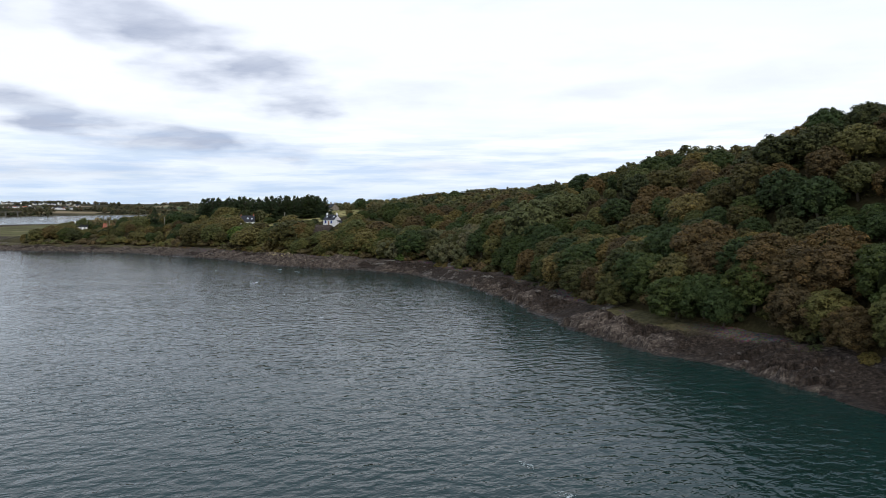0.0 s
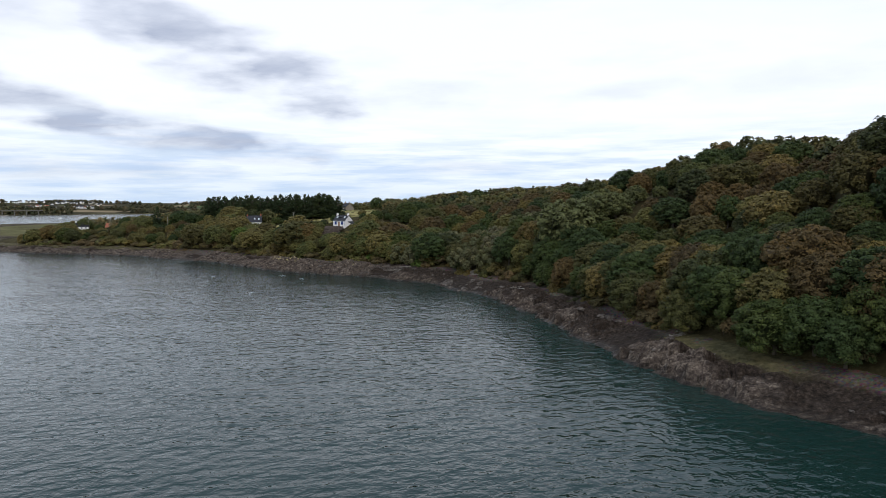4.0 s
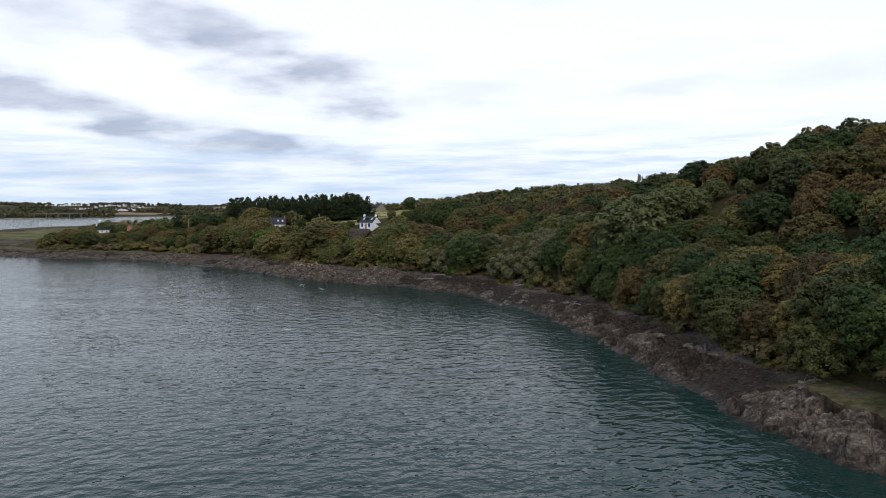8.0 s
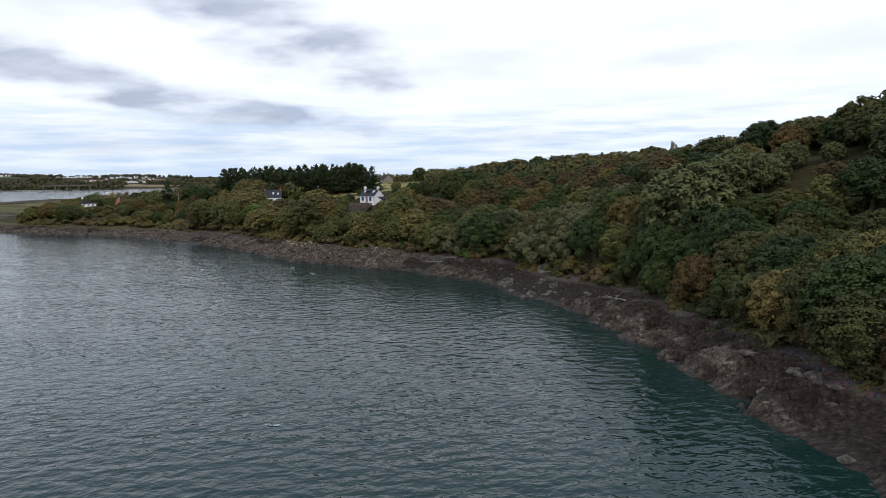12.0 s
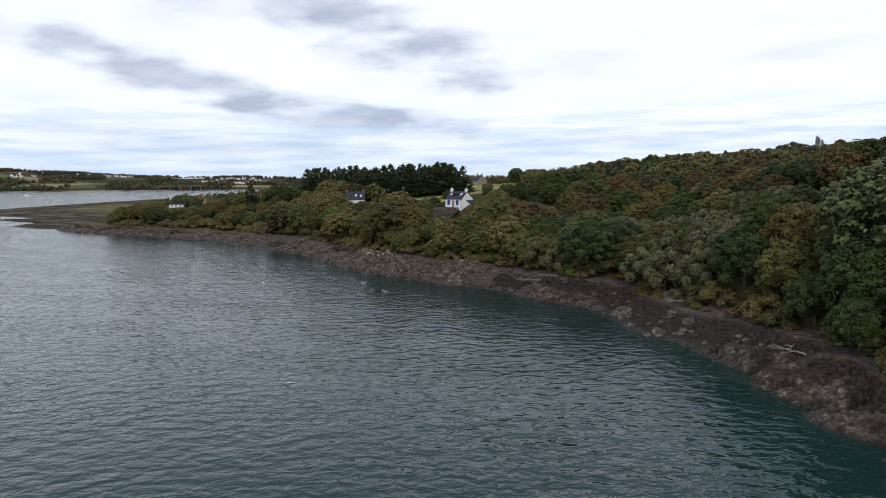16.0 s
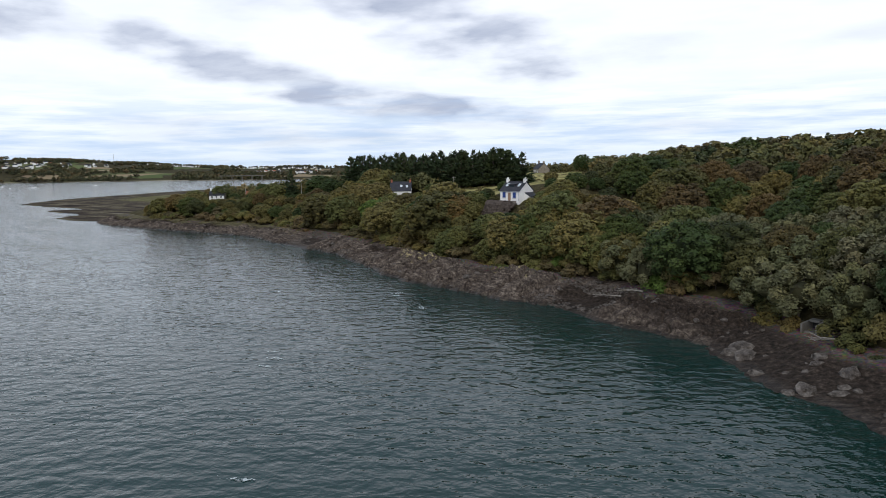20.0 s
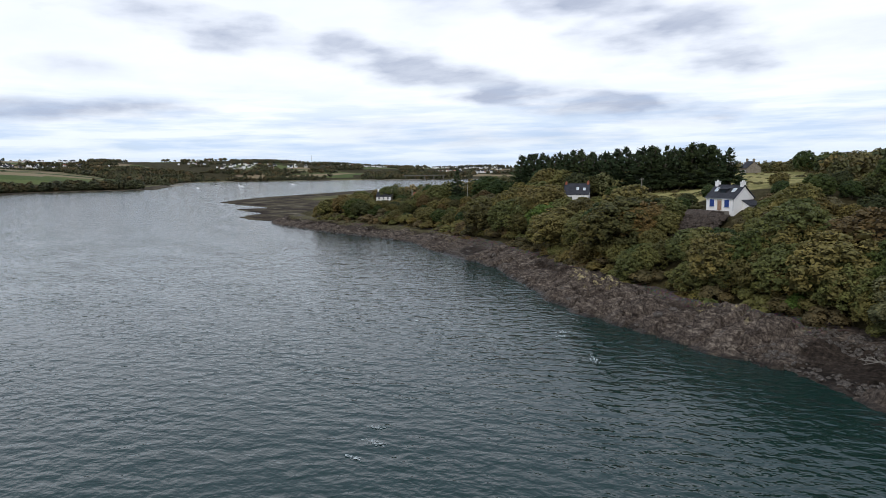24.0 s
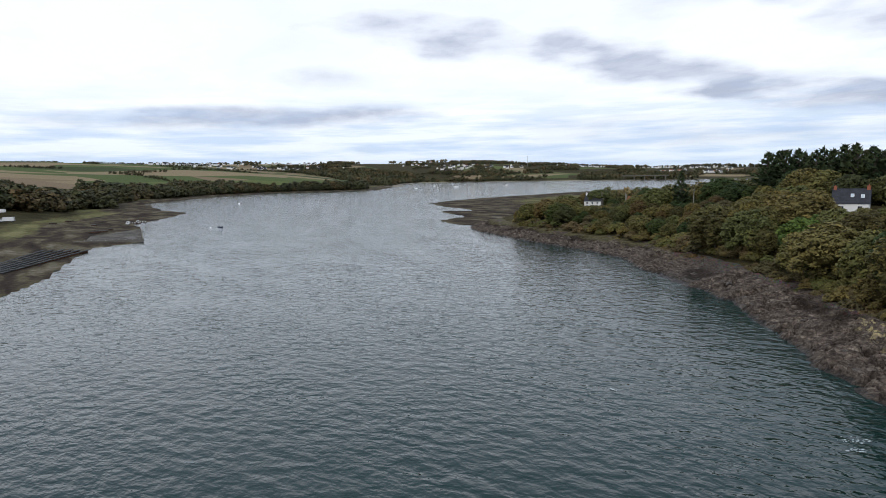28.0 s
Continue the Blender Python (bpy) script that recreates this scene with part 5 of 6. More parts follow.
def farm():
    z = h_at(-164, 546) - 0.2
    h = gable_house("stone_farmhouse", (-168, 548, z), -52, 9.0, 6.5, 3.2, 6.2, MASONRY, SLATE, "old stone farmhouse with a pale gable and a chimney", ((0.5, MASONRY, 0.9, 1.2), (8.5, MASONRY, 0.8, 0.9)))
    for x in (2.0, 4.5, 7.0):
        window(h, x, 0.9, 0.9, 1.2)
    b = gable_house("farm_barn", (-192, 556, z - 0.4), -12, 13.0, 6.0, 2.3, 4.3, MASONRY, SLATE, "long low stone barn beside the farmhouse")
    part("barn_door", boxed(5.5, 7.6, -0.06, 0.02, 0, 2.1), DOORWOOD, b)
    s = gable_house("small_shed", (-199, 549, z - 0.4), 10, 5.0, 4.0, 2.1, 3.4, CONCRETE, SLATE, "small grey shed beside the farm")
    part("shed_door", boxed(1.8, 2.8, -0.06, 0.02, 0, 1.9), DOORWOOD, s)


farm()


def utility_pole(x, y, top, base=None, arm=True, r=0.14):
    z = (h_at(x, y) if base is None else base) - 0.1
    p = thing("utility_pole", (x, y, z), 30, "weathered grey utility pole standing among bushes", "pole", "utility poles")
    h = top - z
    part("shaft", tube(bmesh.new(), (0, 0, -0.6), (0, 0, h), r * 1.15, r * 0.8, 9), POLEWOOD, p)
    if arm:
        part("crossarm", boxed(-0.7, 0.7, -0.06, 0.06, h - 0.55, h - 0.43, 0.01), POLEWOOD, p)
        for k in (-0.6, 0.0, 0.6):
            part("insulator", tube(bmesh.new(), (k, 0, h - 0.43), (k, 0, h - 0.22), 0.05, 0.04, 7), WHITEPAINT, p)
    return p


for px, py, ptop, arm in ((-159.4, 420.4, 25.8, True), (-341, 462, 18.8, False), (-316, 474, 18.6, False), (-309, 466, 19.6, False), (-255, 446, 22.6, False), (-181, 541, 34.0, True), (-186, 545, 33.2, True), (-213, 455, 25.5, False)):
    utility_pole(px, py, ptop, arm=arm)


# ---- on the foreshore ----
def on_shore(s, d):
    """Plan place at a run along the shore and a distance inland."""
    i = int(np.searchsorted(RUN, s))
    p = LINE[min(i, len(LINE) - 1)] + INWARD[min(i, len(LINE) - 1)] * d
    return float(p[0]), float(p[1])


SHORE_ME = bpy.data.objects["rocky_shore"].data
SHORE_TREE = BVHTree.FromPolygons([v.co.copy() for v in SHORE_ME.vertices], [tuple(p.vertices) for p in SHORE_ME.polygons])


def shore_z(x, y):
    p = SHORE_TREE.ray_cast(Vector((x, y, 40)), Vector((0, 0, -1)))[0]
    return p.z if p else h_at(x, y)


def stone_mesh(seed, squash=0.7, n=1):
    bm = bmesh.new()
    bmesh.ops.create_icosphere(bm, subdivisions=n, radius=1.0)
    for v in bm.verts:
        q = noise.noise(v.co * 1.3 + Vector((seed * 3.7, seed, 0)))
        c = noise.noise(v.co * 2.9 + Vector((0, seed * 1.3, seed)))
        v.co *= 1 + 0.45 * q + 0.22 * c
        v.co.z *= squash
        v.co.x *= 1.15
    me = bpy.data.meshes.new("stone")
    bm.to_mesh(me)
    bm.free()
    me.materials.append(STONE)
    return me


STONES = [stone_mesh(s, 0.62 + 0.1 * (s % 3)) for s in range(6)]
CRAGS = [stone_mesh(20 + s, 0.8, 3) for s in range(4)]
for me in CRAGS:
    me.materials[0] = STONE


def boulder(x, y, r, name="boulder", label="grey weathered boulder lying on the foreshore", group="boulders on the foreshore", meshes=STONES):
    o = new(name, meshes[int(RNG.integers(0, len(meshes)))])
    o.matrix_basis = pose(x, y, shore_z(x, y) - 0.22 * r, RNG.uniform(-14, 14), RNG.uniform(-14, 14), RNG.uniform(0, 360)) @ Matrix.Diagonal((r * RNG.uniform(0.85, 1.3), r, r * RNG.uniform(0.7, 1.1), 1))
    return tagged(o, label, "boulder", group)


for k in range(190):
    s = RNG.uniform(85, 690)
    d = abs(RNG.normal(0, 1)) * 4.2 + 0.2 if RNG.uniform() < 0.6 else RNG.uniform(2, 14)
    x, y = on_shore(s, d)
    boulder(x, y, float(RNG.uniform(0.28, 0.62) if RNG.uniform() < 0.72 else RNG.uniform(0.6, 1.15)))
for x, y, r in ((-48, 284, 1.9), (-47.3, 281.5, 1.5), (-49.5, 282.8, 1.2), (-45.8, 274, 0.8), (-42, 267.5, 0.9), (-40, 268, 1.2), (-38, 277, 1.1), (-38.4, 275, 0.8), (-35, 272.5, 1.2), (2, 197, 1.5), (4.0, 194.5, 1.1), (0.2, 199, 0.9), (-7, 203, 0.9), (-4, 206, 0.9), (11, 171, 0.8)):
    boulder(x, y, r, "rock_outcrop", "pale cracked rock outcrop standing out of dark seaweed", "pale rocks on the dark shore", CRAGS)


def cobble_bank(s0, s1, d0, d1, count, name="cobble_bank"):
    x, y = on_shore((s0 + s1) / 2, (d0 + d1) / 2)
    b = thing(name, (x, y, shore_z(x, y) - 0.2), 0, "bank of pale grey cobbles above dark seaweed", "stones")
    for k in range(count):
        px, py = on_shore(RNG.uniform(s0, s1), RNG.uniform(d0, d1))
        o = new("stone", STONES[int(RNG.integers(0, 6))])
        r = float(RNG.uniform(0.16, 0.42))
        o.parent = b
        o.matrix_basis = Matrix.Translation(-b.matrix_basis.translation) @ pose(px, py, shore_z(px, py) + 0.06, RNG.uniform(-25, 25), RNG.uniform(-25, 25), RNG.uniform(0, 360)) @ Matrix.Diagonal((r * 1.2, r, r, 1))


cobble_bank(325, 342, 10.0, 14.0, 220)
cobble_bank(322, 346, 1.2, 4.0, 150)
cobble_bank(466, 492, 10.5, 14.0, 220)
cobble_bank(470, 490, 1.5, 3.5, 90)


def culvert():
    x, y = -38.5, 287.8
    c = thing("culvert", (x, y, shore_z(x, y) - 0.1), -38, "concrete culvert mouth with splayed side walls above the beach", "culvert")
    for k in (-1, 1):
        bm = boxed(k * 0.95 - 0.16, k * 0.95 + 0.16, -1.0, 1.6, -0.6, 1.7, 0.03)
        for v in bm.verts:
            if v.co.y < 0:
                v.co.z = min(v.co.z, 1.1) if v.co.z > 0 else v.co.z
                v.co.x += 0.25 * k
        part("wing_wall", bm, CONCRETE, c)
    part("lintel", boxed(-0.79, 0.79, 0.3, 1.6, 1.3, 1.68, 0.03), CONCRETE, c)
    # Black back wall and plate put the darkness of the opening into colour.
    part("back_wall", boxed(-0.79, 0.79, 1.45, 1.6, -0.6, 1.3), BLACK, c, "black sheet standing in for the dark mouth of the pipe")
    part("floor_slab", boxed(-0.79, 0.79, -0.9, 1.45, -0.4, -0.02), CONCRETE, c)
    part("dark_mouth_plate", boxed(-0.72, 0.72, 1.1, 1.16, -0.02, 1.3), BLACK, c)


culvert()


def fallen_tree(x, y, turn, length, seed):
    rng = random.Random(seed)
    f = thing("fallen_tree", (x, y, shore_z(x, y) + 0.25), turn, "bleached fallen tree with bare branches on the shore", "driftwood", "driftwood")
    bm = bmesh.new()
    p, r = Vector((0, 0, 0.3)), 0.2
    for k in range(5):
        q = p + Vector((length / 5, rng.uniform(-0.3, 0.3), rng.uniform(-0.15, 0.12)))
        tube(bm, p, q, r, r * 0.8, 7)
        p, r = q, r * 0.8
    part("trunk", bm, DRIFT, f)
    for k in range(9):
        a = length * rng.uniform(0.3, 1.0)
        end = Vector((a + rng.uniform(0.6, 2.4), rng.uniform(-2.2, 2.2), rng.uniform(-0.2, 0.9)))
        bm = tube(bmesh.new(), (a, 0, 0.25), tuple(end), 0.07, 0.03, 5)
        for j in range(3):
            w = Vector((a, 0, 0.25)).lerp(end, rng.uniform(0.4, 0.9))
            tube(bm, tuple(w), tuple(w + Vector((rng.uniform(0.2, 1.1), rng.uniform(-0.8, 0.8), rng.uniform(-0.2, 0.4)))), 0.035, 0.012, 4)
        part("branch", bm, DRIFT, f)


fallen_tree(-71, 310, 170, 5.0, 1)
fallen_tree(-67, 309, 155, 4.0, 2)
fallen_tree(-19, 246, 130, 4.0, 3)
fallen_tree(11, 172, 20, 2.6, 4)
fallen_tree(-36, 281, 200, 2.2, 5)


def lane():
    """A glimpse of the path with its low wall in a gap of the trees."""
    x, y = -78, 328
    z = h_at(x, y)
    w = thing("path_wall", (x, y, z), -25, "pale low wall beside a path in a gap of the trees", "wall")
    part("wall_section", boxed(-2.6, 2.6, -0.2, 0.2, -0.8, 0.75, 0.04), CONCRETE, w)
    for k in range(5):
        part("railing_post", boxed(-2.4 + 1.2 * k, -2.32 + 1.2 * k, -0.04, 0.04, 0.7, 1.25), REDPAINT, w)
    part("rail", boxed(-2.5, 2.5, -0.05, 0.05, 1.2, 1.28), REDPAINT, w)


lane()


# ---- foam and drifting things on the water ----
def foam(x, y, length, width, turn, seed):
    rng = random.Random(seed)
    bm = bmesh.new()
    for k in range(int(16 * length)):
        cx, cy, r = rng.gauss(0, length * 0.3), rng.gauss(0, width * 0.3), rng.uniform(0.03, 0.11) * (1.8 if k % 9 == 0 else 1.0)
        n = rng.randint(6, 9)
        rim = [bm.verts.new((cx + r * rng.uniform(0.5, 1.2) * 1.6 * math.cos(6.283 * i / n), cy + r * rng.uniform(0.5, 1.2) * math.sin(6.283 * i / n), 0.03)) for i in range(n)]
        top = bm.verts.new((cx, cy, 0.03 + r * 0.2))
        for i in range(n):
            bm.faces.new((rim[i], rim[(i + 1) % n], top))
    o = part("foam_patch", bm, FOAM)
    o.matrix_basis = pose(x, y, 0.05, 0, 0, turn)
    return tagged(o, "thin white streak of foam on the water", "foam", "foam streaks", "")


for k, (x, y, l, w, a) in enumerate(((-123, 309.5, 3.0, 1.4, 60), (-121.5, 306.5, 2.0, 1.0, 50), (-110, 297, 5.0, 1.2, 130), (-113, 254, 2.6, 0.9, 10), (-116, 257, 1.6, 0.6, 20), (-112, 250, 1.8, 0.5, 5), (-89, 220, 2.4, 0.5, 12), (-5, 70, 3.0, 1.0, 125), (-9, 78, 2.0, 0.8, 120), (12, 58, 0.6, 0.3, 0), (-63, 176, 1.4, 0.4, 10), (-150, 300, 1.2, 0.4, 0))):
    foam(x, y, l, w, a, k)


def rowing_boat(x, y, turn, L, hull, label, group="moored boats", mast=False):
    b = thing("small_boat", (x, y, 0.0), turn, label, "boat", group)
    bm = bmesh.new()
    n = 9
    rings = []
    for i in range(n):
        t = i / (n - 1)
        w = 0.34 * L * 0.5 * (math.sin(math.pi * min(1, 0.18 + t * 0.82)) ** 0.6)
        sheer = 0.5 + 0.25 * (2 * t - 1) ** 2
        x0 = (t - 0.5) * L
        rings.append([bm.verts.new(p) for p in ((x0, -w, sheer), (x0, -w * 0.75, 0.0), (x0, 0, -0.15), (x0, w * 0.75, 0.0), (x0, w, sheer), (x0, w * 0.85, sheer), (x0, 0, 0.12), (x0, -w * 0.85, sheer))])
    for a, c in zip(rings, rings[1:]):
        for j in range(8):
            bm.faces.new((a[j], a[(j + 1) % 8], c[(j + 1) % 8], c[j]))
    bm.faces.new(rings[0])
    bm.faces.new(rings[-1][::-1])
    bmesh.ops.recalc_face_normals(bm, faces=bm.faces)
    part("hull", bm, hull, b)
    for k in (-0.2, 0.15):
        part("thwart", boxed(k * L - 0.12, k * L + 0.12, -0.15 * L, 0.15 * L, 0.34, 0.39), DOORWOOD, b)
    part("outboard_motor", boxed(-0.5 * L - 0.15, -0.5 * L + 0.15, -0.14, 0.14, 0.3, 0.95, 0.05), BLACK, b)
    if mast:
        part("cabin", boxed(-0.15 * L, 0.15 * L, -0.11 * L, 0.11 * L, 0.5, 1.5, 0.1), WHITEPAINT, b)
        part("mast", tube(bmesh.new(), (0, 0, 0.4), (0, 0, L * 0.8), 0.05, 0.03, 6), METAL, b)
    return b


rowing_boat(-500, 326, 20, 4.8, NAVY, "small dark blue rowing boat moored on the estuary")
for x, y, a, l in ((-1401, 1057, 30, 9), (-1380, 1040, 20, 8), (-1425, 1066, 40, 9), (-1430, 1218, 15, 9), (-1354, 924, 60, 7), (-1119, 1463, 10, 9), (-1560, 1088, 20, 9)):
    rowing_boat(x, y, a, l, WHITEPAINT, "white motor boat moored far out on the estuary", "far moored boats", True)
rowing_boat(-1348, 974, 0, 8, BLACK, "dark boat moored far out on the estuary", "far moored boats", True)


def buoy(x, y, r, mat, label):
    b = thing("buoy", (x, y, 0), 0, label, "buoy", "buoys")
    bm = bmesh.new()
    bmesh.ops.create_uvsphere(bm, u_segments=12, v_segments=8, radius=r)
    part("float", bm, mat, b, smooth=True)
    part("ring", tube(bmesh.new(), (0, 0, r * 0.9), (0, 0, r * 1.5), r * 0.12, r * 0.12, 6), METAL, b)


buoy(-865, 428, 0.9, WHITEPAINT, "round white mooring buoy on the water")
buoy(-503.5, 321, 0.35, WHITEPAINT, "small white mooring buoy beside the boat")
post = thing("channel_marker", (-892, 724, 0), 0, "dark channel marker post standing in the water", "marker")
part("shaft", tube(bmesh.new(), (0, 0, -3), (0, 0, 6), 0.25, 0.2, 8), BLACK, post)
part("topmark", tube(bmesh.new(), (0, 0, 6), (0, 0, 7.2), 0.6, 0.05, 8), BLACK, post)


# ---- the west bank: quay, oyster trestles, vehicles ----
def quay():
    a, b, c = Vector((-432, 275, 0)), Vector((-441, 246, 0)), Vector((-515, 284, 0))
    q = thing("quay", (-434, 275, 0), 0, "low concrete and timber landing quay at the edge of the mud", "quay")
    o = Vector((-434, 275, 0))
    for name, p, r in (("edge_wall", a, b), ("edge_wall", a, c)):
        u = (r - p).normalized()
        n = Vector((-u.y, u.x, 0)) if name and r is b else Vector((u.y, -u.x, 0))
        bm = bmesh.new()
        L = (r - p).length
        box(bm, 0, L, -0.35, 0.35, -1.5, 1.35, 0.04)
        bm.transform(Matrix.Translation(p - o) @ Matrix.Rotation(math.atan2(u.y, u.x), 4, "Z"))
        part(name, bm, CONCRETE, q)
        for k in range(int(L / 3)):
            w = p + u * (1.5 + 3 * k)
            part("pile", tube(bmesh.new(), tuple(w - o + Vector((0, 0, -1.5)) - n * 0.0), tuple(w - o + Vector((0, 0, 1.7))), 0.2, 0.18, 7), POLEWOOD, q)
    bm = bmesh.new()
    vs = [bm.verts.new(p) for p in ((-432.5 - o.x, 274.5 - o.y, 1.0), (-441 - o.x, 247 - o.y, 1.0), (-470 - o.x, 252 - o.y, 1.0), (-512 - o.x, 283.5 - o.y, 1.0))]
    f = bm.faces.new(vs)
    if f.normal.z < 0:
        f.normal_flip()
    r = bmesh.ops.extrude_face_region(bm, geom=[f])
    for v in r["geom"]:
        if isinstance(v, bmesh.types.BMVert):
            v.co.z -= 2.4
    bmesh.ops.recalc_face_normals(bm, faces=bm.faces)
    part("deck", bm, MUDSLAB, q)
    part("slipway", boxed(-22, -6, -5.5, -1.5, 1.0, 1.14, 0.02), CONCRETE, q, "pale concrete slip")


MUDSLAB = plain("muddy_concrete", ((0.36, (0.035, 0.028, 0.022)), (0.5, (0.085, 0.072, 0.058)), (0.66, (0.19, 0.17, 0.145))), 0.12, 0.85)
quay()


def oyster_trestles():
    for k in range(6):
        p, r = Vector((-338 - k * 5.0, 222 - 0.6 * k, 0)), Vector((-402 - k * 2.4, 251 - k * 3.2, 0))
        L = (r - p).length
        t = thing("oyster_trestle", (p.x, p.y, 0.15), math.degrees(math.atan2(r.y - p.y, r.x - p.x)), "long low row of dark oyster bags on iron trestles", "oyster trestle", "oyster trestles on the mud")
        for j in range(int(L / 3)):
            part("bag", boxed(j * 3.0, j * 3.0 + 2.7, -0.7, 0.7, 0.5, 0.75 + 0.06 * (j % 3), 0.06), BLACK, t)
            part("leg", boxed(j * 3.0 + 0.1, j * 3.0 + 0.2, -0.6, 0.6, -0.8, 0.5), RUST, t)


RUST = plain("rusty_iron", ((0.3, (0.06, 0.03, 0.02)), (0.7, (0.15, 0.07, 0.04))), 3.0, 0.9)
oyster_trestles()


def wheel(parent, x, y, r, w=0.24):
    t = part("wheel", tube(bmesh.new(), (x, y - w / 2, r), (x, y + w / 2, r), r, r, 16), BLACK, parent)
    part("rim", tube(bmesh.new(), (x, y - w / 2 - 0.01, r), (x, y + w / 2 + 0.01, r), r * 0.55, r * 0.55, 12), METAL, t)


def truck(x, y, turn, L, label, z=None, flat=False):
    v = thing("box_truck" if not flat else "flatbed_truck", (x, y, (h_at(x, y) if z is None else z)), turn, label, "truck")
    part("chassis", boxed(0.2, L, -0.9, 0.9, 0.55, 0.8, 0.03), BLACK, v)
    bm = bmesh.new()
    prism(bm, ((0, 0.6), (1.9, 0.6), (1.9, 2.3), (0.75, 2.3), (0.2, 1.5), (0, 1.4)), -1.0, 1.0)
    cab = part("cab", bm, WHITEPAINT, v)
    bm = bmesh.new()
    prism(bm, ((0.22, 1.5), (0.72, 2.2), (0.68, 2.22), (0.17, 1.52)), -0.85, 0.85)
    part("windscreen", bm, GLASS, cab)
    for k in (-1, 1):
        part("side_window", boxed(0.9, 1.7, k * 1.0 - 0.01, k * 1.0 + 0.01, 1.5, 2.1), GLASS, cab)
        part("headlight", boxed(-0.03, 0.03, k * 0.75 - 0.14, k * 0.75 + 0.14, 0.85, 1.05), METAL, cab)
    part("bumper", boxed(-0.12, 0.0, -1.0, 1.0, 0.5, 0.72, 0.02), BLACK, cab)
    if flat:
        part("flat_bed", boxed(2.0, L, -1.05, 1.05, 0.85, 1.0, 0.02), RUST, v)
        for k in range(6):
            part("oyster_sack", boxed(2.2 + k * 0.75, 2.85 + k * 0.75, -0.9, 0.9, 1.0, 1.5 + 0.15 * (k % 2), 0.08), BLACK if k % 2 else WHITEPAINT, v)
        part("crane_post", boxed(2.0, 2.2, -0.1, 0.1, 1.0, 3.2), RUST, v)
        part("crane_arm", boxed(2.0, 5.4, -0.08, 0.08, 3.1, 3.3), RUST, v)
    else:
        part("cargo_box", boxed(2.05, L, -1.15, 1.15, 0.85, 3.3, 0.05), WHITEPAINT, v)
        part("rear_door", boxed(L, L + 0.03, -1.05, 1.05, 0.95, 3.2), METAL, v)
    for wx in (1.0, L - 1.3):
        for k in (-0.95, 0.95):
            wheel(v, wx, k, 0.45)


truck(-617, 210, 70, 9.0, "white box truck parked on the grass near the mud")
truck(-544, 279, 60, 7.5, "white flatbed truck loaded with oyster sacks on the quay", 1.6, True)
truck(-549, 285, 75, 6.5, "white flatbed truck with a small crane on the quay", 1.6, True)


def trailer(x, y):
    t = thing("white_trailer", (x, y, h_at(x, y)), 60, "white flat-roofed trailer parked behind the truck", "trailer")
    part("body", boxed(0, 9, -1.25, 1.25, 0.7, 2.9, 0.1), WHITEPAINT, t)
    part("drawbar", boxed(-1.4, 0, -0.08, 0.08, 0.5, 0.62), METAL, t)
    for k in (-1.1, 1.1):
        wheel(t, 5.0, k, 0.35)


trailer(-660, 204)
for x, y, l, w, a in ((-500, 262, 9, 2.2, 30), (-492, 258, 7, 1.8, 35), (-520, 268, 4, 2.4, 10), (-560, 262, 5, 3, 0), (-590, 240, 6, 3, 20), (-610, 250, 5, 2.6, 50)):
    z = max(h_at(x, y), 1.2 if x > -520 else 0)
    p = thing("pallet_stack", (x, y, z), a, "dark stack of oyster bags and pallets on the mud", "pallets", "stacks of oyster gear")
    for k in range(3):
        part("pallet", boxed(-l / 2, l / 2, -w / 2 + 0.1 * k, w / 2 - 0.1 * k, 0.3 * k, 0.3 * k + 0.22, 0.03), BLACK if k != 1 else RUST, p)

# ---- the west bank and the far side: trees, houses, bridge ----
riverside = lambda x, y: (inland(x, y, WEST) > 46) & (inland(x, y, WEST) < 200) & (x < -820) & (x > -1420) & (y > 180) & (y < 860) & (vnoise(x / 90, y / 90, 3) + 0.004 * (100 - inland(x, y, WEST)) > 0.34)
clump = lambda x, y: (np.hypot((x + 800) / 120, (y - 200) / 55) < 1) & (inland(x, y, WEST) > 75)
mass("riverside_trees", spots(-1440, -600, 60, 880, 11.0, lambda x, y: riverside(x, y) | clump(x, y), 31)[0], ("broad",) * 3, FARWOOD, "dark green trees along the far river bank", "woodland", 260, 1.4, 32, (8, 20), False, (1.0, 1.5))


def hedgerows():
    """Hedges between the fields and clumps of trees on the far ridges."""
    rng = np.random.default_rng(77)
    out = []
    for k in range(60):
        x, y = -1000 - rng.uniform(0, 2300), rng.uniform(-500, 1600)
        a, n = rng.choice((0.45, 2.02)) + rng.normal(0, 0.08), int(rng.integers(16, 46))
        out += [(x + i * 6.5 * math.cos(a) + rng.normal(0, 2), y + i * 6.5 * math.sin(a) + rng.normal(0, 2)) for i in range(n)]
    q = np.array(out)
    d = inland(q[:, 0], q[:, 1], WEST)
    return [tuple(p) for p, k in zip(q.tolist(), d) if k > 170]


mass("hedgerows", hedgerows(), ("broad",) * 2, FARWOOD, "hedgerow trees between distant fields", "hedge", 50, 2.4, 33, (3.5, 8), detail=5)
farbank = lambda x, y: (inland(x, y, WEST) > 22) & (x < 1200) & (y > 1000) & (((inland(x, y, WEST) < 330) & (vnoise(x / 190, y / 190, 5) > 0.42)) | (vnoise(x / 130, y / 130, 9) > 0.66)) & (np.hypot(x, y) < 4300) & ~((np.hypot(x + 66, y - 214) > 2500) & (vnoise(x / 260, y / 260, 14) > 0.42) & (vnoise(x / 60, y / 60, 2) < 0.62))
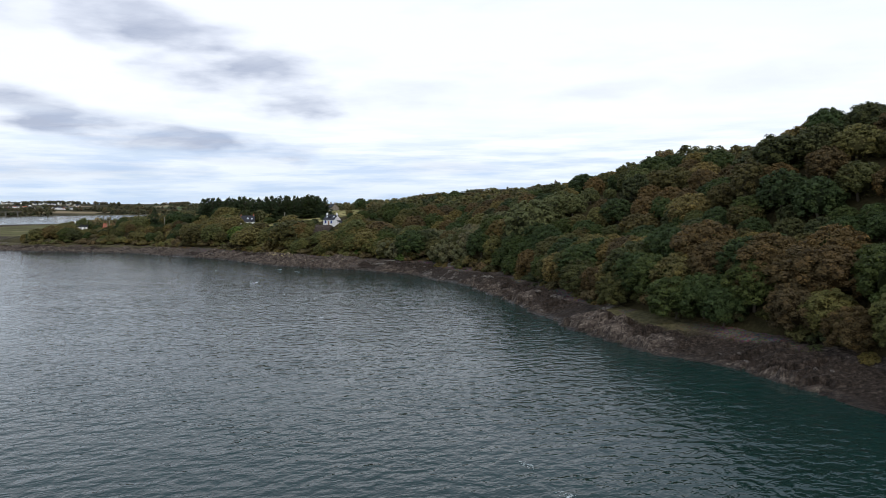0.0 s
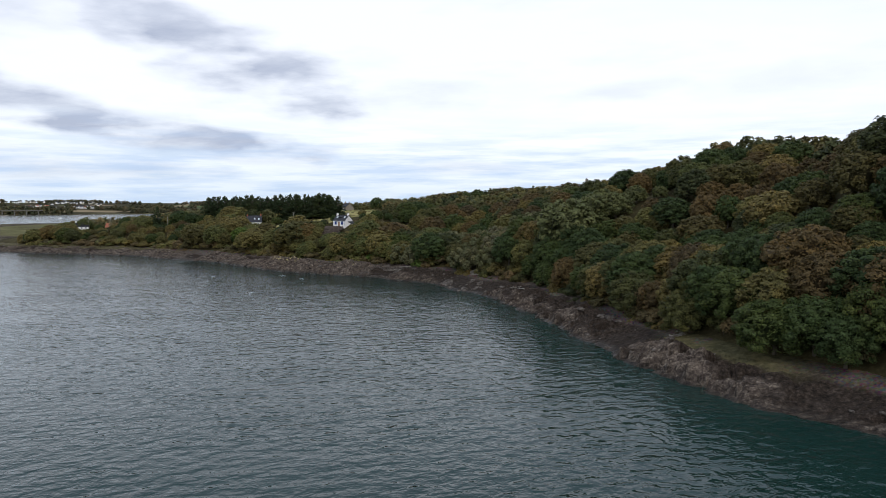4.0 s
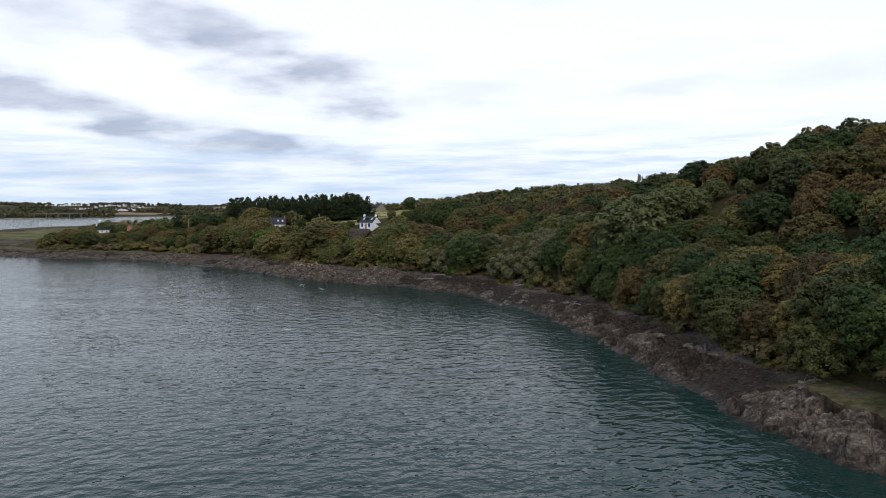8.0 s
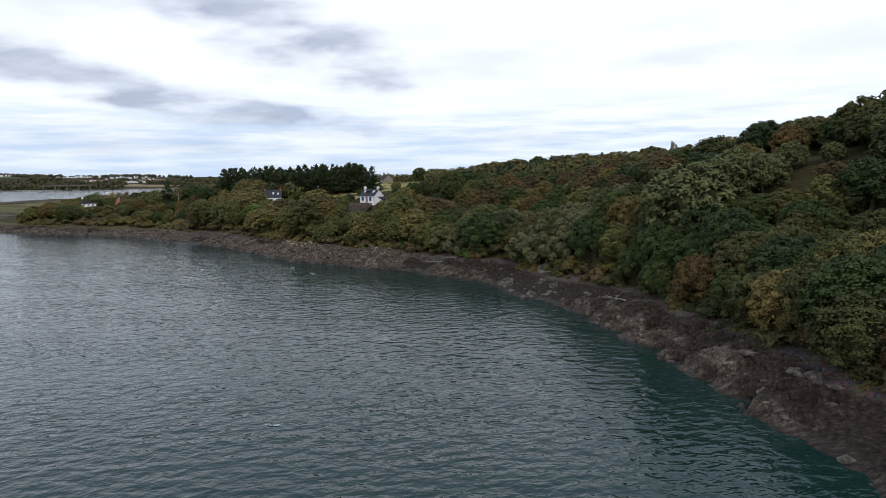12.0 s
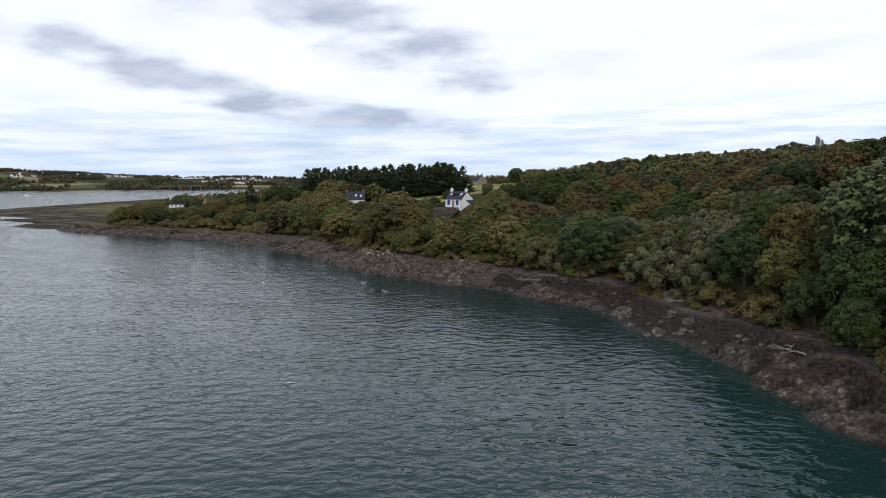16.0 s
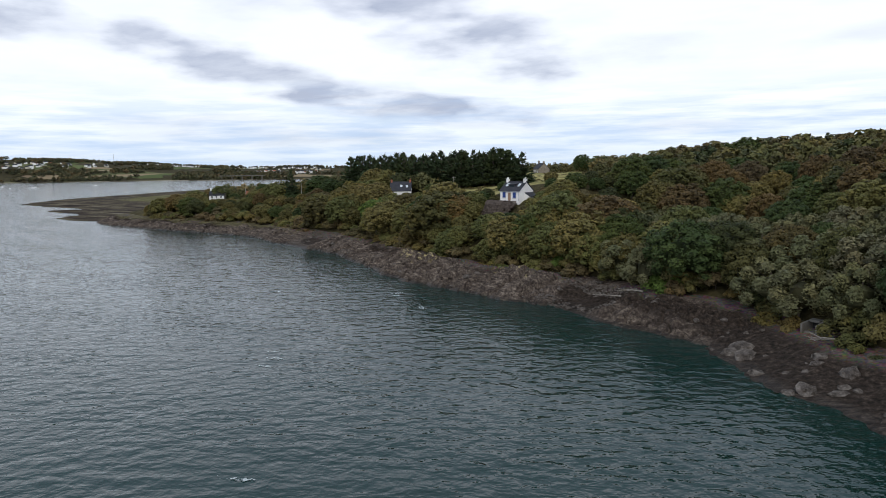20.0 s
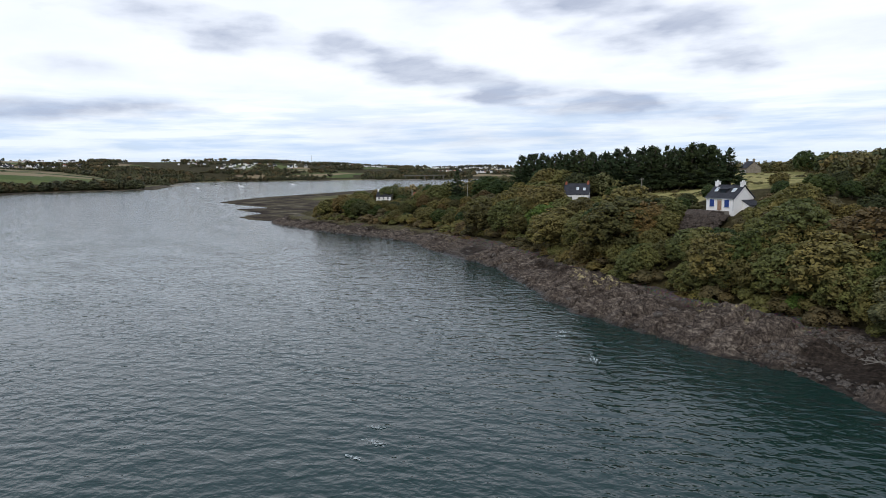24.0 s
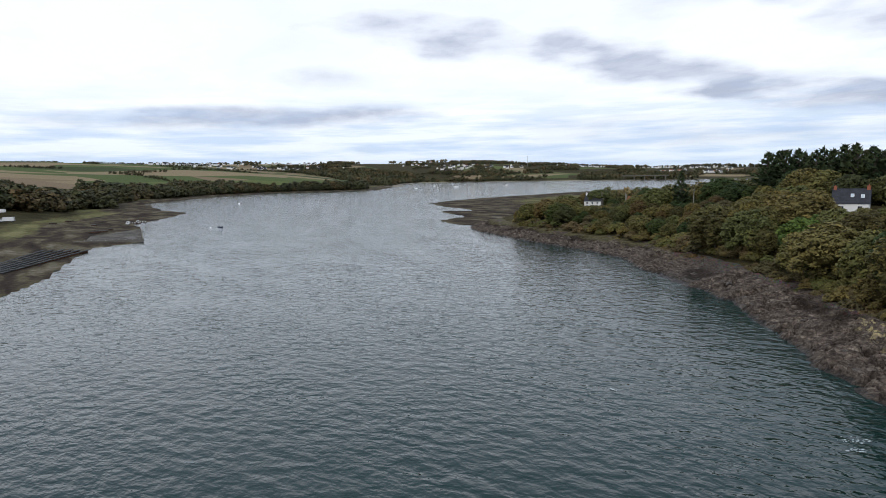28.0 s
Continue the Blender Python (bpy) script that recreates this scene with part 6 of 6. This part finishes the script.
mass("far_bank_trees", spots(-3600, 1200, 1000, 4200, 25.0, farbank, 35)[0], ("broad",) * 2, FARWOOD, "distant woods along the opposite shore", "woodland", 50, 3.6, 36, (9, 17), detail=5)


def far_town():
    """Small pale houses of the far town, each a wall and a roof."""
    rng = np.random.default_rng(91)
    kinds = []
    for i, (wall, roof, L, W, e, r) in enumerate(((WHITE, SLATE, 11, 8, 4.5, 8.0), (CREAM, SLATE, 13, 8, 5.0, 8.5), (WHITE, SLATE, 16, 9, 6.0, 9.5), (WHITE, TERRA, 11, 8, 3.5, 6.5))):
        h = thing("distant_house", (0, 0, -500), 0, "distant pale house with a dark roof in the far town", "house", "houses of the far town")
        bm = bmesh.new()
        prism(bm, ((0, -3), (W, -3), (W, e), (W / 2, r), (0, e)), 0, L)
        part("wall", bm, wall, h)
        for k in (0, 1):
            bm = bmesh.new()
            pts = ((W / 2, r + 0.05), (W / 2, r + 0.5), (-0.5, e + 0.1), (-0.5, e - 0.35))
            prism(bm, pts if not k else [(W - x, z) for x, z in pts], -0.4, L + 0.4)
            part("roof", bm, roof, h)
        for k in range(3):
            part("window", boxed(-0.06, 0.02, 1.5 + k * (L - 3.5) / 2, 3.0 + k * (L - 3.5) / 2, 1.2, 3.0), GLASS, h)
        kinds.append(h)
    az, far = np.radians(rng.uniform(36, 82, 4000)), rng.uniform(2650, 3700, 4000)
    tx, ty = -66 - far * np.sin(az), 214 + far * np.cos(az)
    ok = (vnoise(tx / 260, ty / 260, 14) > 0.42) & (inland(tx, ty, WEST) > 170)
    spots_ = list(zip(tx[ok].tolist(), ty[ok].tolist()))[:290]
    zs = height(np.array([p[0] for p in spots_]), np.array([p[1] for p in spots_]))
    for i, ((x, y), z) in enumerate(zip(spots_, zs)):
        m = pose(x, y, float(z) + 1.0, 0, 0, float(rng.uniform(0, 360)))
        if i < 4:
            kinds[i].matrix_basis = m
        else:
            copy_thing(kinds[int(rng.choice(4, p=(0.4, 0.25, 0.2, 0.15)))], m)


far_town()


def bridge():
    x, y = -66 - 2150 * math.sin(radians(42.6)), 214 + 2150 * math.cos(radians(42.6))
    b = thing("viaduct", (x, y, 0), 44, "long pale road viaduct on tall piers across the far estuary", "bridge")
    part("deck", boxed(-70, 70, -5, 5, 13.5, 15.0, 0.2), CONCRETE, b)
    for k in (-1, 1):
        part("parapet", boxed(-70, 70, k * 4.8 - 0.15, k * 4.8 + 0.15, 15.0, 16.0), CONCRETE, b)
    for i in range(5):
        part("pier", boxed(-62 + 30 * i, -59 + 30 * i, -3.5, 3.5, -4, 13.5, 0.2), CONCRETE, b)
    mx = thing("radio_mast", (-66 - 2900 * math.sin(radians(52)), 214 + 2900 * math.cos(radians(52)), 70), 0, "thin far radio mast on the ridge", "mast")
    part("shaft", tube(bmesh.new(), (0, 0, -10), (0, 0, 30), 0.8, 0.4, 6), METAL, mx)


bridge()
